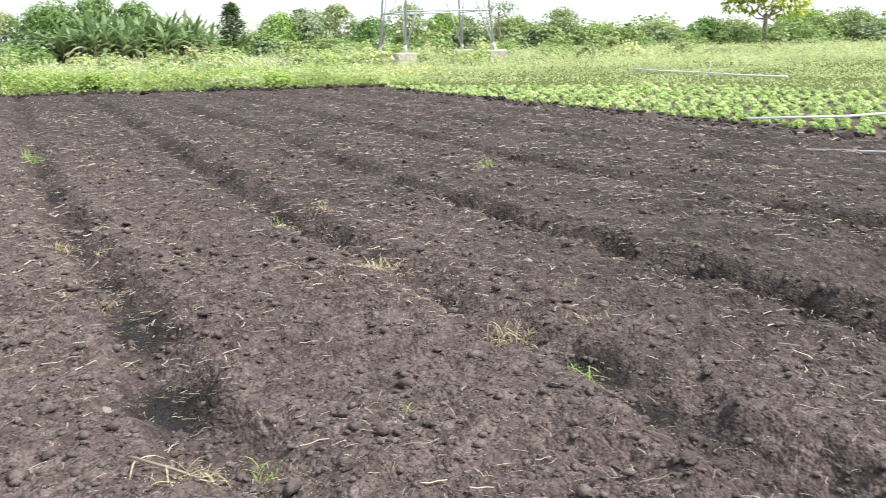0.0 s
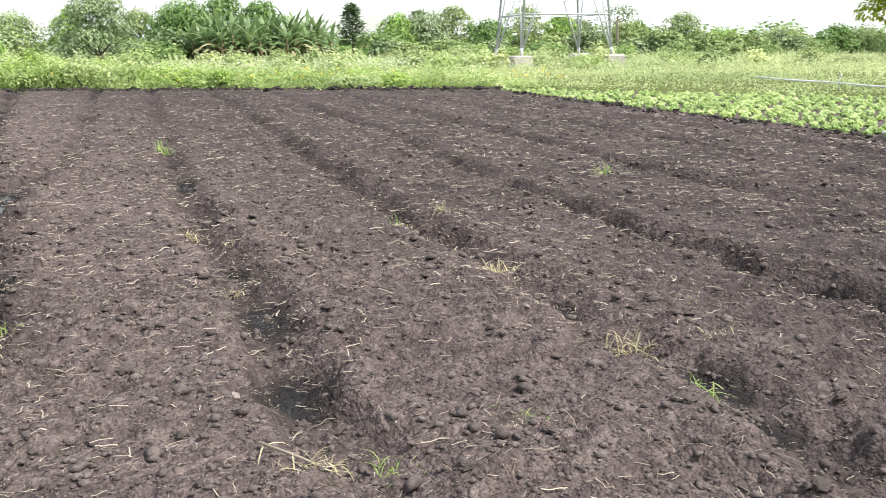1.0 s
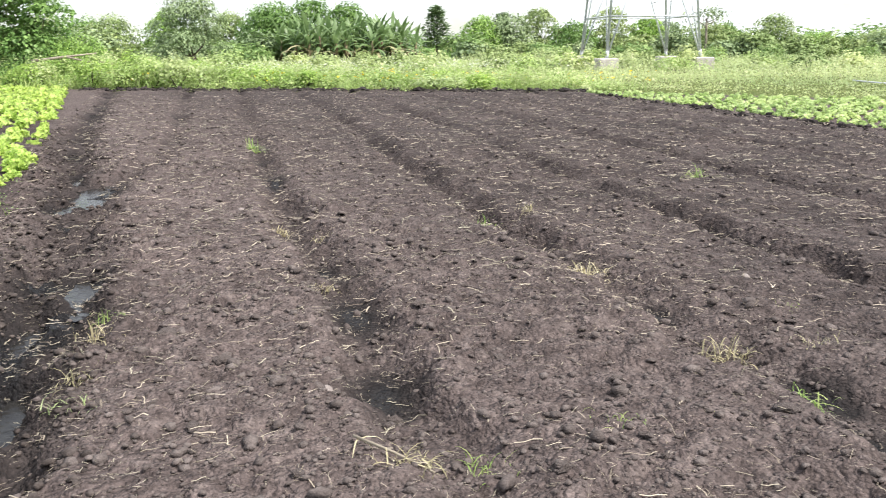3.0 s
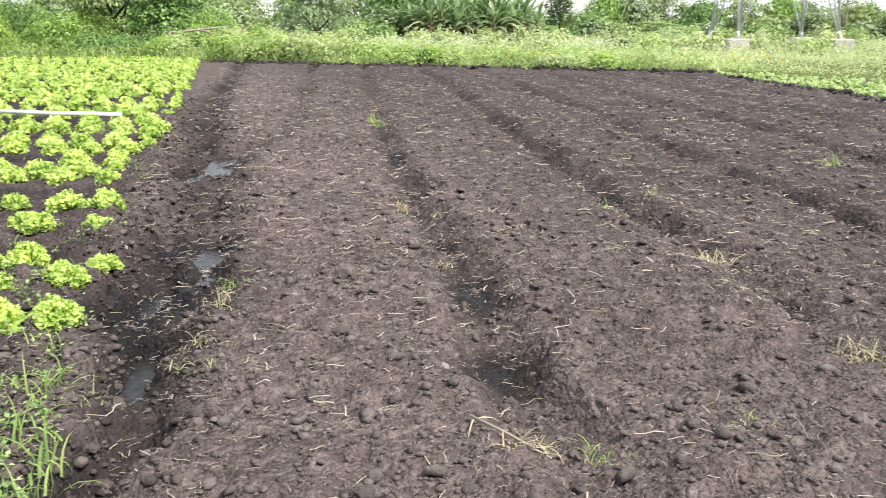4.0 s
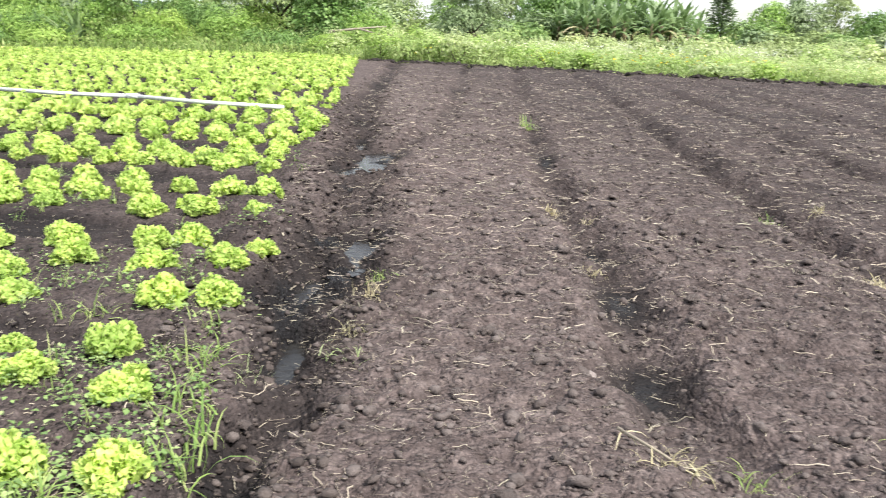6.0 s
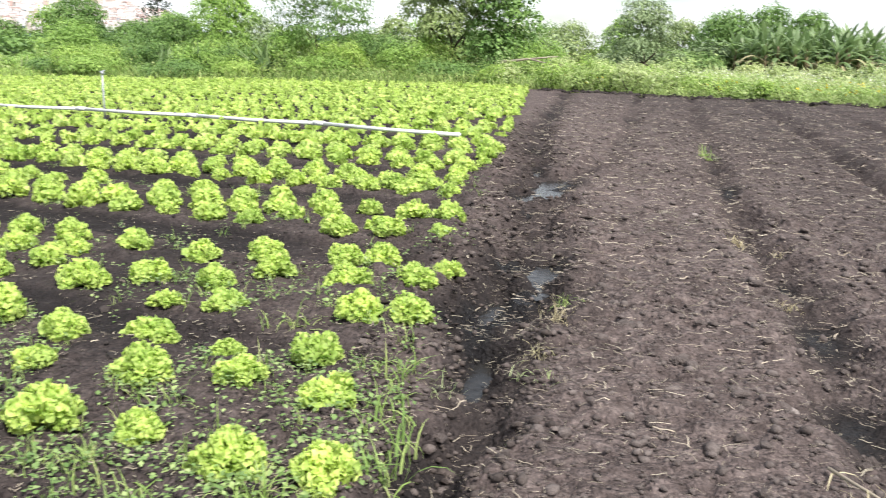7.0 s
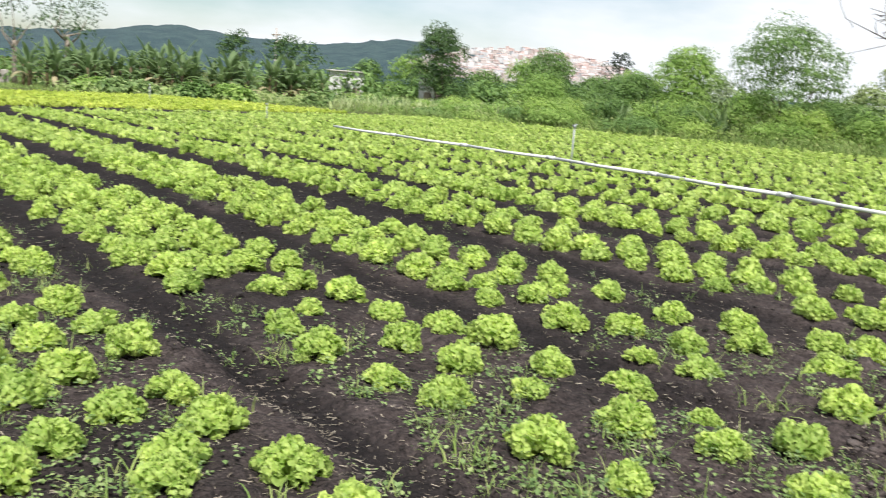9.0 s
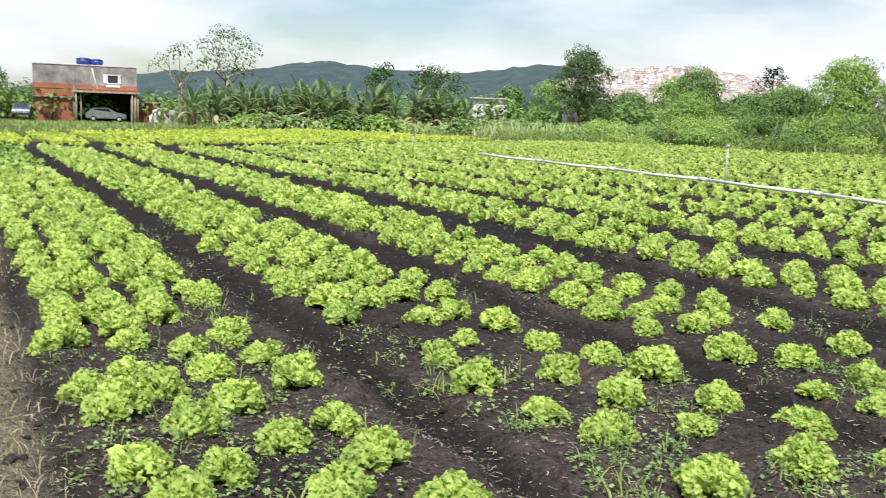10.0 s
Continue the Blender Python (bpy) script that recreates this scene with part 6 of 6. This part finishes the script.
def border_clods():
    """Dark clods thrown up along the far end of the ploughed soil and along the seedling plot."""
    rng = np.random.default_rng(45)
    x = rng.uniform(-6.0, 11.6, 1100)
    y = far_edge(x) - np.abs(rng.normal(0.1, 0.5, 1100)) + 0.55
    y2 = 5 + 21 * rng.uniform(0, 1, 420)
    x, y = np.concatenate([x, CROP_X + rng.normal(-0.1, 0.2, 420)]), np.concatenate([y, y2])
    size = np.minimum(rng.lognormal(math.log(0.055), 0.5, len(x)), 0.16) * np.where(y > 26, 1.0, 0.75)
    place = np.stack([x, y, height(x, y) + 0.2 * size], 1)
    pieces = [scatter(clod_template(180 + i, 1), place[i::4], rng.uniform(0, 6.28, len(place[i::4])), size[i::4], rng.normal(0, 0.4, len(place[i::4]))) for i in range(4)]
    v, f = joined(pieces)
    tagged(new("border_clods", mesh_of("border_clods", v, [f], MAT["black_soil"], False)), "dark clods along the borders of the ploughed soil", "soil", kind="stuff")


border_clods()


def stem_template(seed, bend):
    rng = np.random.default_rng(seed)
    pts = np.stack([np.linspace(-0.5, 0.5, 4), np.cumsum(rng.normal(0, bend, 4)), 0.06 + np.abs(rng.normal(0, 0.06, 4))], 1)
    w = 0.022
    p = np.concatenate([pts + np.array([0, -w, 0]), pts + np.array([0, w, 0.01])])
    i = np.arange(3)
    return p, quads_to_tris(np.stack([i, i + 1, i + 5, i + 4], 1))


def straw():
    rng = np.random.default_rng(35)
    pts = soil_points(96000, 36, 34)
    gap = np.abs((pts[:, 0] - 0.42 + 0.86) % 1.72 - 0.86)
    keep = rng.random(len(pts)) < 0.08 + 0.5 * np.exp(-(gap / 0.35) ** 2) * step(3, 6, pts[:, 1]) + 0.7 * value_noise(pts[:, 0] * 0.8, pts[:, 1] * 0.8, 6) + 0.09 * np.clip(pts[:, 1] - 4, 0, 9)
    pts = pts[keep]
    dist = np.hypot(pts[:, 0], pts[:, 1])
    long = rng.random(len(pts)) < 0.32
    length = np.where(long, rng.lognormal(math.log(0.048), 0.4, len(pts)), rng.lognormal(math.log(0.021), 0.4, len(pts))) * np.clip(0.5 + 0.12 * dist, 0.7, 3.2)
    length = np.minimum(length, 0.12)
    wide = rng.uniform(0.5, 1.3, len(pts)) * np.clip(0.8 + 0.12 * dist, 1.0, 2.8)
    place = np.stack([pts[:, 0], pts[:, 1], height(pts[:, 0], pts[:, 1]) + 0.009], 1)
    pieces = []
    for i in range(6):
        q = slice(i, None, 6)
        m = len(place[q])
        pieces.append(scatter(stem_template(90 + i, 0.025 + 0.016 * i), place[q], rng.uniform(0, 6.28, m), length[q], rng.normal(0, 0.25, m), np.stack([np.ones(m), wide[q], np.ones(m) * 0.9], 1)))
    v, f = joined(pieces)
    tagged(new("straw_bits", mesh_of("straw_bits", v, [f], MAT["straw"])), "short dry stalks and straw bits strewn over the soil", "straw", kind="stuff")
    # longer dry stalks that can be told apart
    templates = [stem_template(110 + i, 0.05) for i in range(5)]
    meshes = [mesh_pair("stalk", (t[0] * np.array([1, 0.8, 1]), t[1]), MAT["straw"]) for t in templates]
    spots = soil_points(260, 37, 8)
    for i, (x, y) in enumerate(spots[:60]):
        ob = new("dry_stalk", meshes[i % 5])
        ob.matrix_world = pose(x, y, float(height(x, y)[0]) + 0.012, rng.normal(0, 8), rng.normal(0, 12), rng.uniform(0, 360))
        k = rng.uniform(0.09, 0.2)
        ob.scale = (k, k * 0.3, k * 0.6)
        tagged(ob, "bent dry straw-coloured stalk lying on the soil", "stalk", "dry stalks on the soil")


straw()


def tuft(x, y, tall, count, mat, label, seed, spread=0.03, wide=1.0):
    rng = np.random.default_rng(seed)
    z = float(height(x, y)[0]) - 0.01
    pieces = []
    for i in range(3):
        m = max(1, count // 3)
        place = np.concatenate([rng.normal(0, spread, (m, 2)), np.zeros((m, 1))], 1)
        pieces.append(scatter(BLADES[i], place, rng.uniform(0, 6.28, m), tall * rng.uniform(0.5, 1.15, m), rng.normal(-0.55, 0.55, m), np.stack([np.full(m, wide), np.ones(m), np.ones(m)], 1)))
    ob = new("grass_tuft", mesh_pair("grass_tuft", joined(pieces), MAT[mat]))
    ob.matrix_world = pose(x, y, z)
    return tagged(ob, label, "grass tuft", "grass tufts on the soil")


DRY, GREEN = "dry straw-coloured grass tuft rooted in the furrow", "small green grass tuft growing in the soil"
for i, (x, y, tall, count, mat) in enumerate(((2.16, 5.67, 0.20, 36, "dry_grass"), (2.32, 4.08, 0.19, 30, "dry_grass"), (1.94, 7.55, 0.16, 24, "grass"), (5.04, 9.45, 0.22, 24, "grass"), (0.17, 8.08, 0.18, 26, "dry_grass"),
                                              (0.42, 3.12, 0.17, 20, "dry_grass"), (0.72, 3.1, 0.12, 14, "grass"), (2.3, 3.35, 0.14, 14, "grass"), (2.75, 3.9, 0.12, 12, "dry_grass"), (0.35, 5.9, 0.13, 16, "dry_grass"),
                                              (0.1, 14.5, 0.3, 30, "grass"), (-0.95, 5.0, 0.14, 18, "dry_grass"), (-0.98, 4.4, 0.14, 18, "dry_grass"), (-0.97, 4.1, 0.13, 15, "meadow"), (-0.95, 5.5, 0.14, 16, "grass"),
                                              (-1.35, 3.75, 0.12, 10, "meadow"), (2.45, 7.9, 0.14, 18, "dry_grass"), (0.55, 7.6, 0.14, 16, "dry_grass"), (1.35, 3.25, 0.09, 9, "grass"), (3.0, 4.6, 0.08, 8, "grass"))):
    tuft(x, y, tall * (1.0 if mat == "grass" else 0.85), int(count * 2.2), mat, GREEN if mat == "grass" else DRY, 900 + i, 0.05, 1.0)
for i, (x, y) in enumerate(((-1.42, 3.2), (-1.5, 3.45), (-1.36, 2.95), (-1.55, 3.75), (-1.62, 2.5), (-3.9, 2.05), (-3.2, 2.75), (-2.9, 2.6), (-2.05, 2.45), (-3.5, 1.4), (-2.4, 3.1), (-4.35, 2.75), (-2.3, 4.4), (-3.05, 1.75))):
    tuft(x, y, 0.22 if i < 5 else 0.18, 36 if i < 5 else 24, "grass", "green wild grass tuft among the lettuces", 940 + i, 0.06, 1.0)

branch = thing("broken_stalk", pose(0.36, 3.2, float(height(0.36, 3.2)[0]) + 0.02, 0, 4, -48), "broken pale maize stalk with shredded dry leaves", "stalk")
part("stem", tube([(-0.2, 0, 0.03), (0, 0.01, 0.02), (0.2, 0, 0.01)], [0.007, 0.006, 0.004], 7), MAT["straw"], branch)
for i in range(5):
    part("leaf", scatter(BLADES[i % 3], np.array([[(-0.18, 0, 0.02), (0.18, 0, 0.02)][i % 2]]), np.array([1.57 if i % 2 else -1.57]) + 0.5 * (i - 2), 0.16, np.array([-1.2])), MAT["dry_grass"], branch)


def bed_weeds():
    """Small broad-leaved weeds between the lettuces, and litter on the paths."""
    rng = np.random.default_rng(51)
    r = 2.0 * np.exp(rng.uniform(0, 1, 12000) * math.log(18 / 2.0))
    a = rng.uniform(radians(2), radians(84), 12000)
    p = np.stack([-0.4 - np.sin(a) * r, np.cos(a) * r], 1)
    s = p @ ACROSS
    ok = (p[:, 0] < np.interp(p[:, 1], EDGE_Y, EDGE_X) + 0.05) & (s > 0.1)
    bed = np.zeros(len(p), bool)
    for s0 in BED_STARTS:
        bed |= (s > s0 - 0.2) & (s < s0 + 1.3)
    clump = value_noise(p[:, 0] * 1.7, p[:, 1] * 1.7, 15)
    ok &= (rng.random(len(p)) < np.where(bed, 0.42, 0.16)) & (clump > 0.48)
    p = p[ok]
    base = np.repeat(p, 8, 0) + rng.normal(0, 0.035, (len(p) * 8, 2))
    place = np.stack([base[:, 0], base[:, 1], height(base[:, 0], base[:, 1]) + rng.uniform(0.005, 0.06, len(base))], 1)
    v, f = scatter(ROUND_LEAF, place, rng.uniform(0, 6.28, len(place)), rng.uniform(0.012, 0.032, len(place)), rng.normal(0.1, 0.4, len(place)))
    tagged(new("small_weeds", mesh_of("small_weeds", v, [f], MAT["weed"])), "small grey-green weeds carpeting the lettuce beds", "weeds", kind="stuff")
    g = p[rng.random(len(p)) < 0.26]
    grass_field("bed_grass", g, 0.15, 0.02, 6, MAT["grass"], "thin grass blades growing between the lettuces", "grass", 0.9, 52)
    q = np.stack([-0.4 - np.sin(a) * r, np.cos(a) * r], 1)
    q = np.concatenate([q, q + rng.normal(0, 0.15, q.shape), q + rng.normal(0, 0.2, q.shape)])
    bare = np.ones(len(q), bool)
    for s0 in BED_STARTS:
        bare &= (q @ ACROSS < s0 - 0.2) | (q @ ACROSS > s0 + 1.25)
    q = q[(q[:, 0] < np.interp(q[:, 1], EDGE_Y, EDGE_X)) & (rng.random(len(q)) < np.where(bare, 1.0, 0.4))]
    place = np.stack([q[:, 0], q[:, 1], height(q[:, 0], q[:, 1]) + 0.006], 1)
    pieces = [scatter(stem_template(130 + i, 0.04), place[i::4], rng.uniform(0, 6.28, len(place[i::4])), np.minimum(rng.lognormal(math.log(0.022), 0.5, len(place[i::4])), 0.045), rng.normal(0, 0.25, len(place[i::4])), np.stack([np.ones(len(place[i::4])), np.full(len(place[i::4]), 3.0), np.ones(len(place[i::4]))], 1)) for i in range(4)]
    v, f = joined(pieces)
    tagged(new("bed_litter", mesh_of("bed_litter", v, [f], MAT["straw"])), "dry stalk litter on the paths between lettuce beds", "litter", kind="stuff")
    r = 2.0 * np.exp(rng.uniform(0, 1, 4500) * math.log(12 / 2.0))
    a = rng.uniform(radians(5), radians(84), 4500)
    c = np.stack([-0.4 - np.sin(a) * r, np.cos(a) * r], 1)
    c = c[c[:, 0] < np.interp(c[:, 1], EDGE_Y, EDGE_X) + 0.2]
    size = np.minimum(rng.lognormal(math.log(0.011), 0.45, len(c)), 0.035)
    place = np.stack([c[:, 0], c[:, 1], height(c[:, 0], c[:, 1]) + 0.1 * size], 1)
    v, f = joined([scatter(clod_template(150 + i, 1), place[i::3], rng.uniform(0, 6.28, len(place[i::3])), size[i::3]) for i in range(3)])
    tagged(new("bed_crumbs", mesh_of("bed_crumbs", v, [f], MAT["black_soil"], False)), "loose black soil crumbs between the lettuces", "soil", kind="stuff")
    t = in_area(2600, -14, -3.3, -1.0, 3.2, lambda x, y: (x * ACROSS[0] + y * ACROSS[1] < 0.1), 53)
    grass_field("dry_path_grass", t, 0.12, 0.07, 8, MAT["dry_grass"], "flattened dry grass on the path beside the beds", "grass", 1.0, 54)
    t = in_area(2300, -24, -3.3, -1.2, 4.5, lambda x, y: (x * ACROSS[0] + y * ACROSS[1] < 0.0), 55)
    grass_field("path_grass", t, 0.09, 0.06, 7, MAT["weed"], "short green grass on the path beside the beds", "grass", 1.0, 56)


bed_weeds()
